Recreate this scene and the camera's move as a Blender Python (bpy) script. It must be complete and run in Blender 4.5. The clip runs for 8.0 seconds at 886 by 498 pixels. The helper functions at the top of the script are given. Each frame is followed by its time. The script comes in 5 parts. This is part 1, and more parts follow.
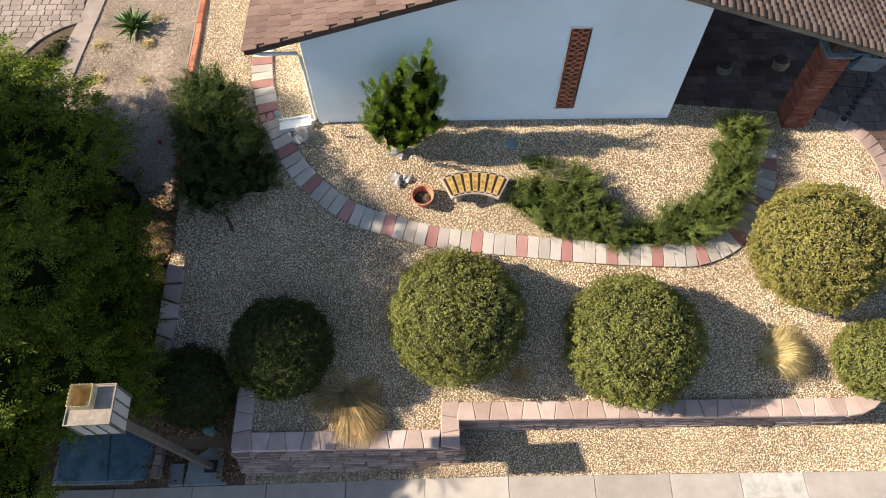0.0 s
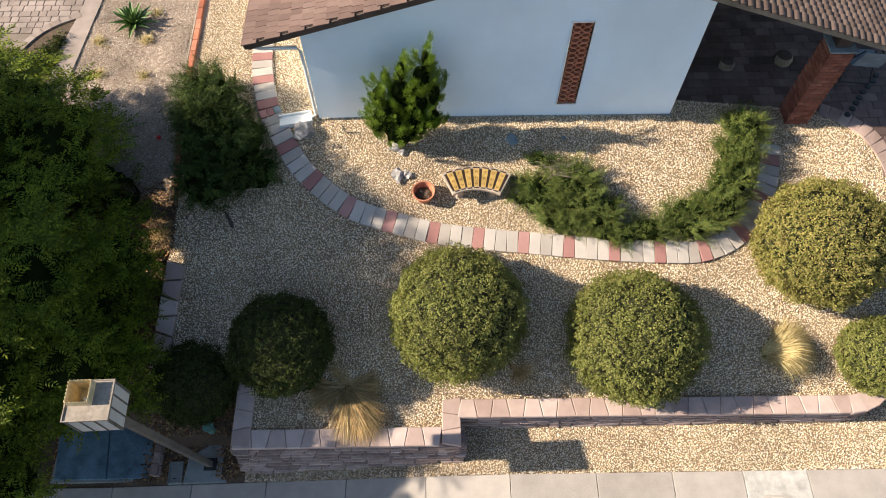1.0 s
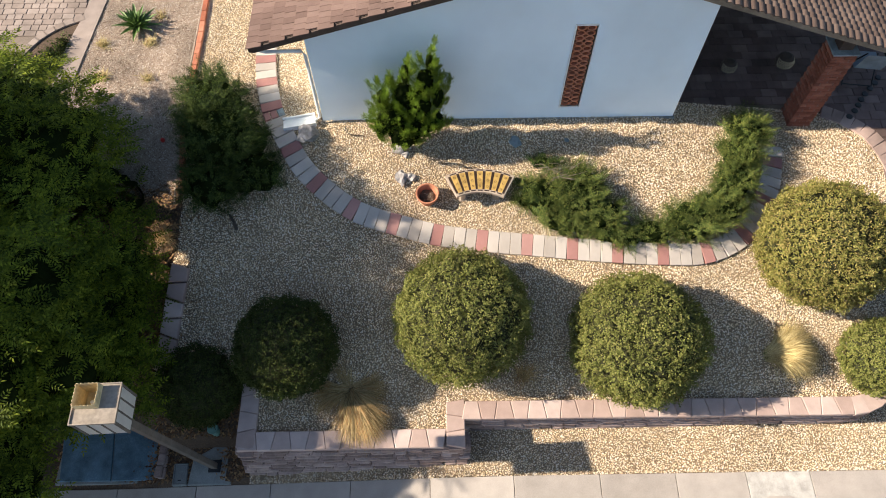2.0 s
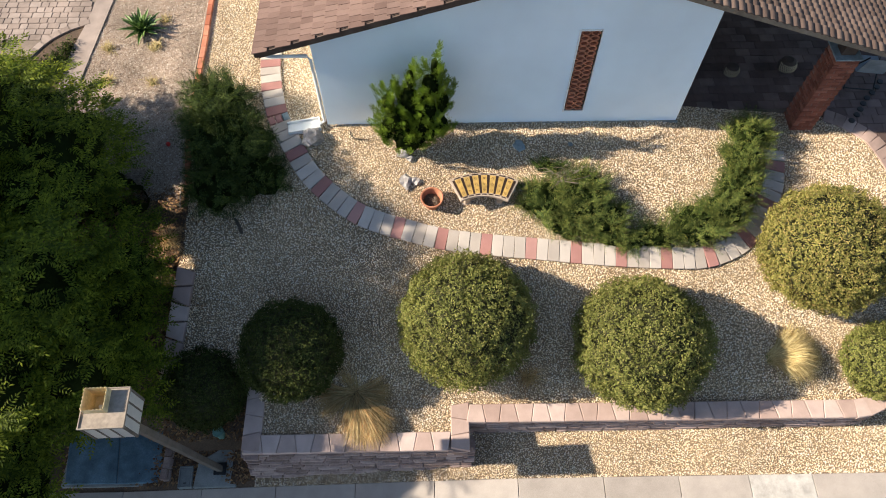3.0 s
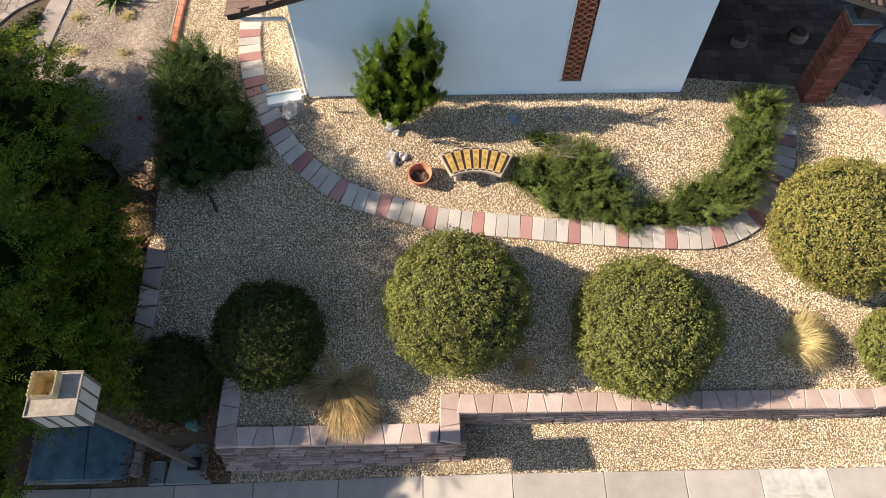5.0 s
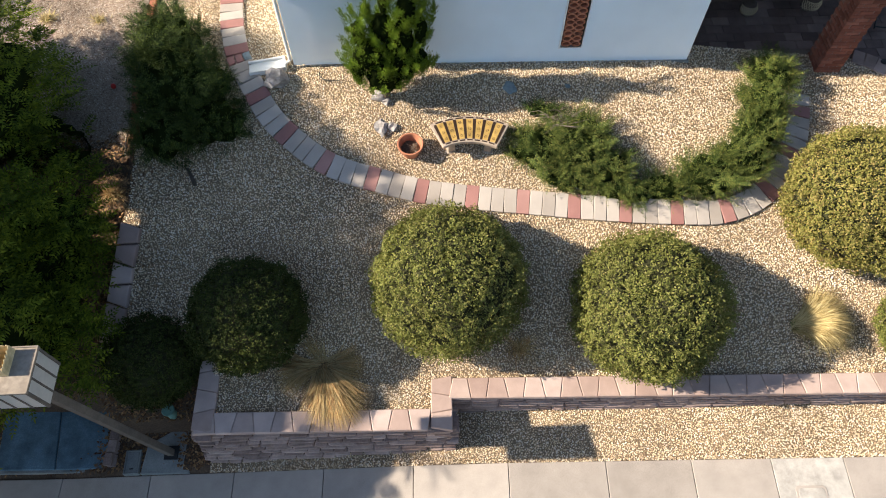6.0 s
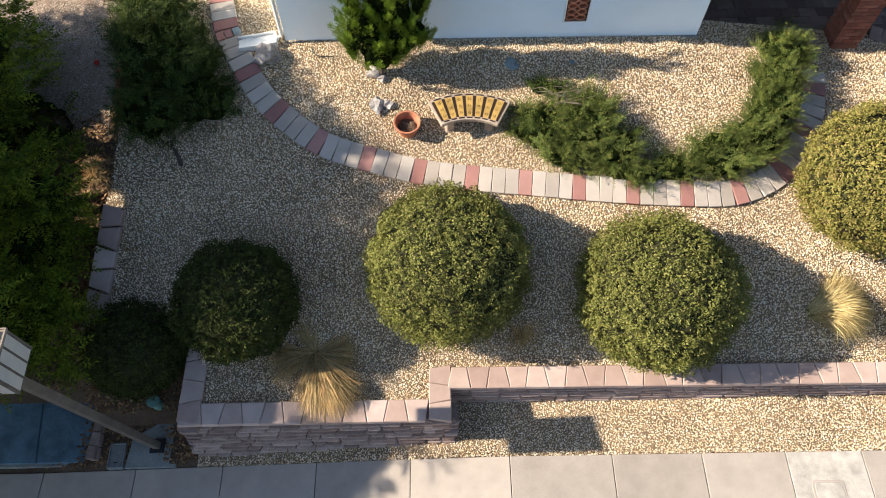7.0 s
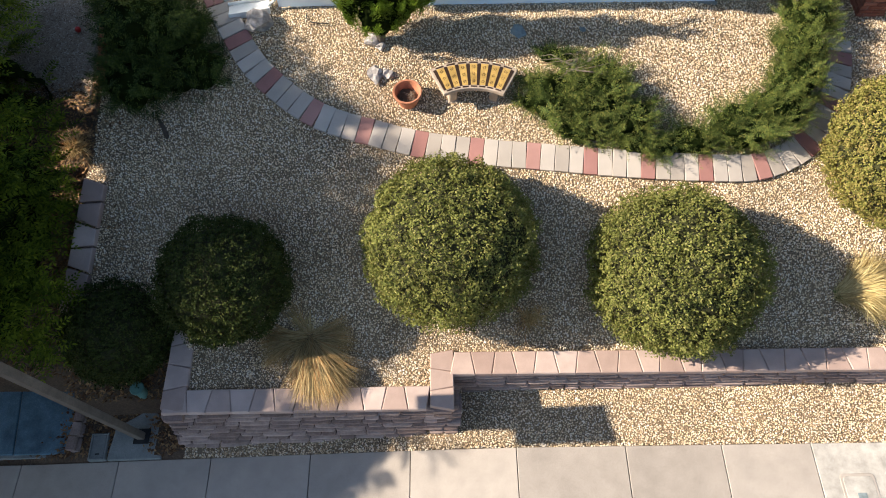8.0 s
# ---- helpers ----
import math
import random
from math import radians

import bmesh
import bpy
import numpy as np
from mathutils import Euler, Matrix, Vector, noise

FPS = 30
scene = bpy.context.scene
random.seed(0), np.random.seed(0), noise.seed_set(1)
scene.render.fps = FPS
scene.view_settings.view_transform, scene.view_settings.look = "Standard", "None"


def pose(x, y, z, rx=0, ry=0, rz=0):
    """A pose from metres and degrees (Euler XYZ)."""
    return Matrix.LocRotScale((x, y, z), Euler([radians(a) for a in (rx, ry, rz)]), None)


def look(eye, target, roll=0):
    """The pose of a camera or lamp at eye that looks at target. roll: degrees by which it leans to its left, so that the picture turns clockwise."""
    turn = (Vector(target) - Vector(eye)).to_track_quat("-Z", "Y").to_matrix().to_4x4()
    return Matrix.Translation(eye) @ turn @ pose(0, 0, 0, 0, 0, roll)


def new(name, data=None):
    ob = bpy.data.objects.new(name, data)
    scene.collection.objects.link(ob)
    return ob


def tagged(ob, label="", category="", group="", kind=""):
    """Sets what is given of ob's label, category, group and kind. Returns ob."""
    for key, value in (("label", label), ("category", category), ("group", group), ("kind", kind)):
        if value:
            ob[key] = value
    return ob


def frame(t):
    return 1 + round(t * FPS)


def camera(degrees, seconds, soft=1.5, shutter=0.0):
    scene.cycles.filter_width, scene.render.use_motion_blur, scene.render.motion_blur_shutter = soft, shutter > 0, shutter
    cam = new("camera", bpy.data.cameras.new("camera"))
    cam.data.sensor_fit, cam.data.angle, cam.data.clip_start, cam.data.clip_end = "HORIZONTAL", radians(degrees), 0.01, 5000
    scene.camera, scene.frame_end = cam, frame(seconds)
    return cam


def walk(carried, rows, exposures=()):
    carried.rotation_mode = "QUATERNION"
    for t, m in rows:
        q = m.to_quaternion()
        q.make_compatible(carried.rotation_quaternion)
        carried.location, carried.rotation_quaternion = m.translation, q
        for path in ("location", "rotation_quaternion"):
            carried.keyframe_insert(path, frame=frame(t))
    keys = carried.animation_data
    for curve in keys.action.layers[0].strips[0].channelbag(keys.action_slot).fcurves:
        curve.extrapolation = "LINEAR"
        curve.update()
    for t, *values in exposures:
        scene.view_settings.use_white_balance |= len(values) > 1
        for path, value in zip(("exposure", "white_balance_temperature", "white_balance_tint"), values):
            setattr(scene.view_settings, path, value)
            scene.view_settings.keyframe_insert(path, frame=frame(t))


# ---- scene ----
cam = camera(65.5, 8.0, 1.0)
PATH = [
    (0, (-0.336, 1.618, 10.008), (-0.327, 2.596, 8.264), -0.3),
    (0.5, (-0.328, 1.618, 9.953), (-0.318, 2.595, 8.208), -0.2),
    (1, (-0.356, 1.590, 9.898), (-0.347, 2.570, 8.155), -0.3),
    (1.5, (-0.392, 1.604, 9.916), (-0.382, 2.583, 8.173), -0.3),
    (3, (-0.518, 1.652, 10.035), (-0.506, 2.630, 8.291), -0.2),
    (3.5, (-0.549, 1.680, 10.054), (-0.533, 2.660, 8.310), -0.0),
    (4, (-0.521, 1.687, 9.928), (-0.504, 2.665, 8.184), 0.0),
    (4.5, (-0.445, 1.708, 9.582), (-0.428, 2.690, 7.840), -0.0),
    (6, (-0.191, 1.722, 8.402), (-0.182, 2.701, 6.659), -0.4),
    (6.5, (-0.159, 1.734, 8.128), (-0.150, 2.714, 6.383), -0.4),
    (7, (-0.159, 1.763, 7.853), (-0.152, 2.739, 6.108), -0.5),
    (7.5, (-0.162, 1.773, 7.509), (-0.160, 2.749, 5.763), -0.7),
    (8, (-0.170, 1.790, 7.145), (-0.168, 2.768, 5.401), -0.7),
]
walk(cam, [(t, look(eye, target, roll)) for t, eye, target, roll in PATH], [(0.0, 1.28), (8.0, 1.28)])

# ---- daylight ----
SUN_WAY = Vector((1.0, 0.02, -0.60)).normalized()
world = bpy.data.worlds.new("sky")
scene.world = world
world.use_nodes = True
wn = world.node_tree.nodes
sky = wn.new("ShaderNodeTexSky")
sky.sky_type = "NISHITA"
sky.sun_disc = False
sky.dust_density = 0.6
sky.ozone_density = 1.4
sky.sun_elevation = radians(30.6)
sky.sun_rotation = radians(270)
world.node_tree.links.new(sky.outputs[0], wn["Background"].inputs[0])
wn["Background"].inputs[1].default_value = 0.079
sun = new("sun", bpy.data.lights.new("sun", "SUN"))
sun.data.energy = 5.0
sun.data.angle = radians(0.55)
sun.data.color = (1.0, 0.885, 0.73)
sun.matrix_world = look((-30, 0, 20), Vector((-30, 0, 20)) + SUN_WAY)


# ---- materials ----
def ramp_node(nt, stops):
    r = nt.nodes.new("ShaderNodeValToRGB")
    el = r.color_ramp.elements
    while len(el) < len(stops):
        el.new(0.5)
    for e, (p, c) in zip(el, stops):
        e.position, e.color = p, (*c, 1)
    return r


def noise_node(nt, coord, scale, detail=4.0, rough=0.6):
    n = nt.nodes.new("ShaderNodeTexNoise")
    n.inputs["Scale"].default_value, n.inputs["Detail"].default_value, n.inputs["Roughness"].default_value = scale, detail, rough
    nt.links.new(coord, n.inputs["Vector"])
    return n


def material(name, colors, rough=0.85, grain=60.0, blotch=2.5, vary="none", mix=0.5, bump=0.3, depth=0.004, metal=0.0, blotch_amount=0.35, through_light=0.0, spec=0.3):
    """Colours run along a ramp driven by island or object random and by noise at two scales."""
    m = bpy.data.materials.new(name)
    m.use_nodes = True
    nt = m.node_tree
    b = nt.nodes["Principled BSDF"]
    geo = nt.nodes.new("ShaderNodeNewGeometry")
    pos = geo.outputs["Position"]
    fine, big = noise_node(nt, pos, grain), noise_node(nt, pos, blotch, 3.0)
    n = len(colors)
    r = ramp_node(nt, [(0.15 + 0.7 * k / max(1, n - 1), c) for k, c in enumerate(colors)])
    drive = fine.outputs["Fac"]
    if vary != "none":
        if vary == "island":
            rnd = geo.outputs["Random Per Island"]
        else:
            rnd = nt.nodes.new("ShaderNodeObjectInfo").outputs["Random"]
        mx = nt.nodes.new("ShaderNodeMix")
        mx.inputs["Factor"].default_value = mix
        nt.links.new(fine.outputs["Fac"], mx.inputs["A"])
        nt.links.new(rnd, mx.inputs["B"])
        drive = mx.outputs["Result"]
    nt.links.new(drive, r.inputs["Fac"])
    hsv = nt.nodes.new("ShaderNodeHueSaturation")
    mr = nt.nodes.new("ShaderNodeMapRange")
    mr.inputs["From Min"].default_value, mr.inputs["From Max"].default_value = 0.3, 0.7
    mr.inputs["To Min"].default_value, mr.inputs["To Max"].default_value = 1 - blotch_amount, 1 + blotch_amount * 0.6
    nt.links.new(big.outputs["Fac"], mr.inputs["Value"])
    nt.links.new(mr.outputs["Result"], hsv.inputs["Value"])
    nt.links.new(r.outputs["Color"], hsv.inputs["Color"])
    nt.links.new(hsv.outputs["Color"], b.inputs["Base Color"])
    b.inputs["Roughness"].default_value, b.inputs["Metallic"].default_value = rough, metal
    b.inputs["Specular IOR Level"].default_value = spec
    if bump:
        bp = nt.nodes.new("ShaderNodeBump")
        bp.inputs["Strength"].default_value, bp.inputs["Distance"].default_value = bump, depth
        nt.links.new(fine.outputs["Fac"], bp.inputs["Height"])
        nt.links.new(bp.outputs["Normal"], b.inputs["Normal"])
    if through_light:
        tr = nt.nodes.new("ShaderNodeBsdfTranslucent")
        nt.links.new(hsv.outputs["Color"], tr.inputs["Color"])
        ms = nt.nodes.new("ShaderNodeMixShader")
        ms.inputs["Fac"].default_value = through_light
        nt.links.new(b.outputs[0], ms.inputs[1])
        nt.links.new(tr.outputs[0], ms.inputs[2])
        nt.links.new(ms.outputs[0], nt.nodes["Material Output"].inputs["Surface"])
    return m


M_SUBGRAVEL = material("gravel_bed", [(0.10, 0.073, 0.048), (0.20, 0.146, 0.094), (0.32, 0.24, 0.155)], 0.95, 90, 1.2, bump=0.9, depth=0.012)
M_PEBBLE = material("pebbles", [(0.30, 0.205, 0.125), (0.60, 0.44, 0.27), (0.76, 0.585, 0.375), (0.83, 0.675, 0.47), (0.86, 0.755, 0.61)], 0.8, 90, 0.9, "island", 0.9, 0.2, 0.002, blotch_amount=0.18)
M_SOIL = material("dry_soil", [(0.04, 0.026, 0.018), (0.09, 0.06, 0.04), (0.17, 0.115, 0.075)], 0.95, 35, 1.5, bump=0.8, depth=0.015)
M_MULCH = material("bark_mulch", [(0.16, 0.11, 0.08), (0.36, 0.27, 0.20), (0.52, 0.43, 0.34)], 0.95, 45, 0.9, bump=0.9, depth=0.012)
M_CHIP = material("wood_chips", [(0.16, 0.10, 0.07), (0.34, 0.25, 0.18), (0.50, 0.40, 0.31), (0.64, 0.56, 0.47)], 0.9, 60, 0.9, "island", 0.8, 0.2, blotch_amount=0.45)
M_LITTER = material("leaf_litter", [(0.10, 0.05, 0.025), (0.24, 0.13, 0.06), (0.36, 0.22, 0.10)], 0.9, 60, 0.9, "island", 0.85, 0.2)
M_CONCRETE = material("sidewalk_concrete", [(0.245, 0.211, 0.182), (0.36, 0.316, 0.277), (0.445, 0.392, 0.345)], 0.88, 110, 2.6, "object", 0.25, 0.5, 0.003, blotch_amount=0.14)
M_CONCRETE_NEW = material("pale_concrete", [(0.34, 0.31, 0.275), (0.44, 0.41, 0.37), (0.50, 0.47, 0.43)], 0.88, 110, 5.0, bump=0.4, depth=0.003, blotch_amount=0.28)
# Dark blue of the tree's shade is mixed into this concrete.
M_SLAB = material("shade_blue_slab_concrete", [(0.06, 0.125, 0.175), (0.10, 0.18, 0.235), (0.18, 0.26, 0.30)], 0.85, 60, 3.5, bump=0.3, depth=0.003, blotch_amount=0.4)
M_PAD = material("pad_concrete", [(0.14, 0.15, 0.145), (0.22, 0.23, 0.22), (0.30, 0.305, 0.285)], 0.9, 80, 3.0, bump=0.3, depth=0.003, blotch_amount=0.3)
M_CAP = material("wall_cap_stone", [(0.33, 0.23, 0.195), (0.43, 0.32, 0.275), (0.51, 0.40, 0.355)], 0.9, 110, 3.0, "object", 0.6, 0.35, 0.003, blotch_amount=0.15)
M_BLOCK = material("wall_block_stone", [(0.19, 0.13, 0.11), (0.30, 0.22, 0.19), (0.42, 0.32, 0.28)], 0.95, 40, 5.0, "object", 0.55, 0.7, 0.012, blotch_amount=0.25)
M_PAVER = material("grey_edging_paver", [(0.32, 0.275, 0.235), (0.41, 0.36, 0.315), (0.49, 0.435, 0.385)], 0.9, 130, 2.0, "object", 0.55, 0.3, 0.002, blotch_amount=0.12)
M_PAVER_RED = material("red_edging_paver", [(0.26, 0.12, 0.105), (0.34, 0.17, 0.15), (0.41, 0.235, 0.205)], 0.9, 130, 2.0, "object", 0.5, 0.3, 0.002, blotch_amount=0.15)
# White wall; the blue of its sky-lit shade is put into the colour.
M_STUCCO = material("blue_shade_stucco", [(0.70, 0.805, 0.90), (0.75, 0.85, 0.93), (0.78, 0.87, 0.945)], 0.92, 160, 0.7, bump=0.35, depth=0.003, blotch_amount=0.07)
M_WHITE = material("white_paint", [(0.68, 0.68, 0.66), (0.78, 0.78, 0.76)], 0.6, 60, 3.0, bump=0.1, depth=0.001, blotch_amount=0.1)
M_TILE = material("brown_roof_tile", [(0.115, 0.07, 0.056), (0.15, 0.095, 0.077), (0.19, 0.125, 0.102)], 0.9, 70, 1.3, "object", 0.5, 0.35, 0.004, blotch_amount=0.2)
M_TILE_FAR = material("roof_tile_far", [(0.12, 0.075, 0.06), (0.165, 0.105, 0.085), (0.21, 0.14, 0.115)], 0.9, 70, 1.3, "island", 0.6, 0.35, 0.004, blotch_amount=0.2)
M_TILE_TAN = material("tan_roof_tile", [(0.085, 0.056, 0.043), (0.12, 0.081, 0.063), (0.165, 0.115, 0.09)], 0.9, 60, 1.6, "object", 0.6, 0.35, 0.004, blotch_amount=0.2)
M_FASCIA = material("dark_brown_fascia", [(0.06, 0.042, 0.035), (0.10, 0.07, 0.055)], 0.7, 40, 3.0, bump=0.3)
M_FASCIA_TAN = material("weathered_tan_fascia", [(0.20, 0.16, 0.13), (0.30, 0.25, 0.20)], 0.8, 40, 3.0, bump=0.3)
M_BRICK = material("pillar_brick", [(0.165, 0.054, 0.034), (0.235, 0.08, 0.05), (0.30, 0.12, 0.078)], 0.88, 60, 4.0, "object", 0.65, 0.4, 0.004, blotch_amount=0.2)
M_MORTAR = material("mortar", [(0.15, 0.06, 0.042), (0.20, 0.09, 0.066), (0.50, 0.40, 0.34)], 0.95, 80, 4.0, bump=0.5)
M_EDGE = material("edging_brick", [(0.30, 0.095, 0.05), (0.42, 0.14, 0.075), (0.48, 0.20, 0.12)], 0.88, 60, 4.0, "object", 0.65, 0.4, 0.004)
M_TERRA = material("terracotta", [(0.33, 0.13, 0.07), (0.42, 0.17, 0.095), (0.48, 0.22, 0.13)], 0.85, 60, 6.0, bump=0.2, depth=0.002)
M_PATIO = material("patio_paver", [(0.10, 0.066, 0.058), (0.155, 0.105, 0.092), (0.22, 0.155, 0.138)], 0.88, 70, 2.0, "object", 0.6, 0.3, 0.003)
M_PAVER_PINK = material("pinkish_patio_paver", [(0.25, 0.175, 0.145), (0.32, 0.23, 0.195), (0.39, 0.29, 0.25)], 0.9, 70, 2.0, "object", 0.6, 0.3, 0.003)
M_DRIVE = material("driveway_paver", [(0.22, 0.17, 0.14), (0.28, 0.22, 0.185), (0.34, 0.275, 0.235)], 0.9, 80, 1.5, "object", 0.55, 0.3, 0.003)
M_JOINT = material("joint_sand", [(0.14, 0.11, 0.09), (0.24, 0.19, 0.15)], 0.95, 80, 2.0, bump=0.5)
M_BALL = material("shrub_leaf", [(0.085, 0.10, 0.024), (0.155, 0.17, 0.042), (0.23, 0.235, 0.065), (0.30, 0.265, 0.10)], 0.62, 9, 1.6, "island", 0.6, 0, blotch_amount=0.25, through_light=0.22, spec=0.12)
# Darker copy of shrub_leaf, with the tree's shade put into the colour.
M_BALL_SHADED = material("shaded_shrub_leaf", [(0.026, 0.040, 0.010), (0.054, 0.072, 0.017), (0.105, 0.115, 0.03)], 0.65, 9, 1.6, "island", 0.6, 0, blotch_amount=0.25, through_light=0.2, spec=0.12)
M_BALL_YELLOW = material("yellowing_shrub_leaf", [(0.12, 0.125, 0.03), (0.21, 0.205, 0.052), (0.31, 0.275, 0.08), (0.38, 0.27, 0.11)], 0.62, 9, 1.6, "island", 0.6, 0, blotch_amount=0.25, through_light=0.22, spec=0.12)
M_JUNIPER = material("juniper_needles", [(0.012, 0.023, 0.007), (0.036, 0.06, 0.014), (0.14, 0.175, 0.034)], 0.6, 7, 1.8, "island", 0.55, 0, blotch_amount=0.3, through_light=0.15, spec=0.12)
M_JUNIPER_OLIVE = material("olive_juniper_needles", [(0.026, 0.048, 0.014), (0.072, 0.108, 0.026), (0.15, 0.18, 0.042), (0.27, 0.25, 0.065)], 0.6, 7, 1.8, "island", 0.55, 0, blotch_amount=0.3, through_light=0.15, spec=0.12)
M_CONIFER = material("bright_conifer_scales", [(0.055, 0.10, 0.012), (0.15, 0.235, 0.024), (0.27, 0.35, 0.04)], 0.55, 7, 2.2, "island", 0.55, 0, blotch_amount=0.25, through_light=0.2, spec=0.12)
M_TREELEAF = material("pinnate_tree_leaf", [(0.022, 0.042, 0.006), (0.07, 0.10, 0.010), (0.19, 0.235, 0.02), (0.40, 0.42, 0.032)], 0.6, 2.2, 0.9, "island", 0.35, 0, blotch_amount=0.45, through_light=0.35, spec=0.12)
M_TWIG = material("grey_brown_twigs", [(0.12, 0.095, 0.075), (0.22, 0.18, 0.145), (0.32, 0.27, 0.22)], 0.9, 40, 4.0, bump=0.4)
# Near-black colour stands in for the shade deep inside the crowns.
M_CORE = material("painted_crown_shade", [(0.006, 0.010, 0.003), (0.016, 0.023, 0.006)], 1.0, 14, 3.0, bump=0.8, depth=0.03, spec=0.0)
# Shade in the ball shrubs' leaf gaps is put into this colour.
M_BALLCORE = material("painted_shrub_shade", [(0.02, 0.022, 0.008), (0.05, 0.05, 0.016)], 0.9, 14, 3.0, bump=0.8, depth=0.03)
M_BARK = material("tree_bark", [(0.06, 0.045, 0.035), (0.14, 0.11, 0.085)], 0.95, 30, 3.0, bump=0.8, depth=0.01)
M_STRAW = material("straw_grass", [(0.30, 0.22, 0.09), (0.50, 0.39, 0.17), (0.64, 0.53, 0.28)], 0.7, 6, 3.0, "island", 0.7, 0, through_light=0.2)
M_GRASS = material("drying_grass", [(0.20, 0.14, 0.055), (0.40, 0.28, 0.115), (0.58, 0.44, 0.22), (0.46, 0.24, 0.09)], 0.7, 6, 3.0, "island", 0.75, 0, through_light=0.15)
M_GRASSGREEN = material("grass_base", [(0.07, 0.11, 0.02), (0.14, 0.17, 0.04)], 0.7, 6, 3.0, "island", 0.7, 0, through_light=0.15)
M_AGAVE = material("agave_blade", [(0.06, 0.115, 0.028), (0.11, 0.18, 0.045), (0.18, 0.25, 0.08)], 0.5, 8, 3.0, "island", 0.4, 0.1, blotch_amount=0.2)
M_ROCK = material("pale_rock", [(0.12, 0.105, 0.098), (0.31, 0.285, 0.27), (0.56, 0.53, 0.51)], 0.9, 14, 5.0, bump=0.8, depth=0.015, blotch_amount=0.3)
M_BLUESTONE = material("blue_grey_stone", [(0.17, 0.21, 0.22), (0.27, 0.32, 0.33)], 0.9, 30, 5.0, bump=0.5, depth=0.006)
M_BENCH = material("cast_concrete", [(0.29, 0.22, 0.165), (0.375, 0.30, 0.235), (0.43, 0.355, 0.285)], 0.9, 110, 4.0, bump=0.35, depth=0.003)
M_YELLOWTILE = material("ochre_glazed_tile", [(0.36, 0.21, 0.055), (0.44, 0.28, 0.08), (0.50, 0.36, 0.14)], 0.35, 50, 8.0, bump=0.1, depth=0.001, spec=0.5)
M_DARKTILE = material("dark_glazed_tile", [(0.02, 0.012, 0.008), (0.05, 0.028, 0.018)], 0.4, 50, 8.0, bump=0.1, depth=0.001)
M_LAMP = material("weathered_bronze_paint", [(0.10, 0.085, 0.07), (0.17, 0.145, 0.12)], 0.65, 60, 5.0, bump=0.15, depth=0.001)
M_LAMPTOP = material("oxidised_lamp_top", [(0.20, 0.165, 0.13), (0.27, 0.225, 0.18), (0.34, 0.29, 0.235)], 0.85, 18, 5.0, bump=0.2, depth=0.002)
M_LAMPIN = material("cream_lamp_lining", [(0.58, 0.44, 0.22), (0.68, 0.56, 0.34)], 0.7, 30, 8.0, bump=0.1)
M_ACRYLIC = material("milky_acrylic", [(0.60, 0.59, 0.55), (0.70, 0.69, 0.65)], 0.35, 30, 5.0, bump=0.0, blotch_amount=0.1, through_light=0.25, spec=0.5)
M_BLACK = material("black_metal", [(0.012, 0.012, 0.013), (0.03, 0.03, 0.032)], 0.5, 60, 5.0, bump=0.1)
M_GREENCAP = material("green_plastic", [(0.10, 0.22, 0.19), (0.15, 0.29, 0.25)], 0.6, 60, 5.0, bump=0.1)
M_FABRIC = material("grey_blue_sling_fabric", [(0.20, 0.24, 0.28), (0.28, 0.33, 0.37)], 0.9, 120, 3.0, bump=0.2)
M_RED = material("red_plastic", [(0.45, 0.02, 0.02), (0.55, 0.04, 0.03)], 0.5, 40, 3.0, bump=0.0)
M_ROAD = material("asphalt", [(0.035, 0.035, 0.036), (0.06, 0.06, 0.062)], 0.9, 90, 0.6, bump=0.5, depth=0.005)
M_VENT = material("clay_breeze_tile", [(0.32, 0.11, 0.06), (0.42, 0.16, 0.09), (0.48, 0.22, 0.13)], 0.88, 60, 5.0, bump=0.3, depth=0.003)
# Pale colour stands in for sunlight on the floor lanterns.
M_CANE = material("sun_patch_cane", [(0.42, 0.34, 0.22), (0.60, 0.50, 0.36)], 0.7, 40, 6.0, bump=0.2)
M_DARKVOID = material("unlit_interior", [(0.03, 0.028, 0.026), (0.05, 0.046, 0.042)], 0.95, 20, 2.0, bump=0.0)


# ---- helpers for meshes ----
def empty(name, x, y, z, rz=0.0, rx=0.0, ry=0.0):
    ob = new(name)
    ob.empty_display_size = 0.1
    ob.matrix_world = pose(x, y, z, rx, ry, rz)
    return ob


def to_mesh(name, bm, mats, smooth=False):
    me = bpy.data.meshes.new(name)
    bm.normal_update()
    bm.to_mesh(me)
    bm.free()
    for m in mats if isinstance(mats, (list, tuple)) else (mats,):
        me.materials.append(m)
    if smooth:
        me.shade_smooth()
    return me


def part(name, bm, mat, parent=None, label="", m=None, smooth=False):
    me = bm if isinstance(bm, bpy.types.Mesh) else to_mesh(name, bm, mat, smooth)
    ob = new(name, me)
    if parent is not None:
        ob.parent = parent
    if m is not None:
        ob.matrix_local = m
    if label:
        ob["label"] = label
    return ob


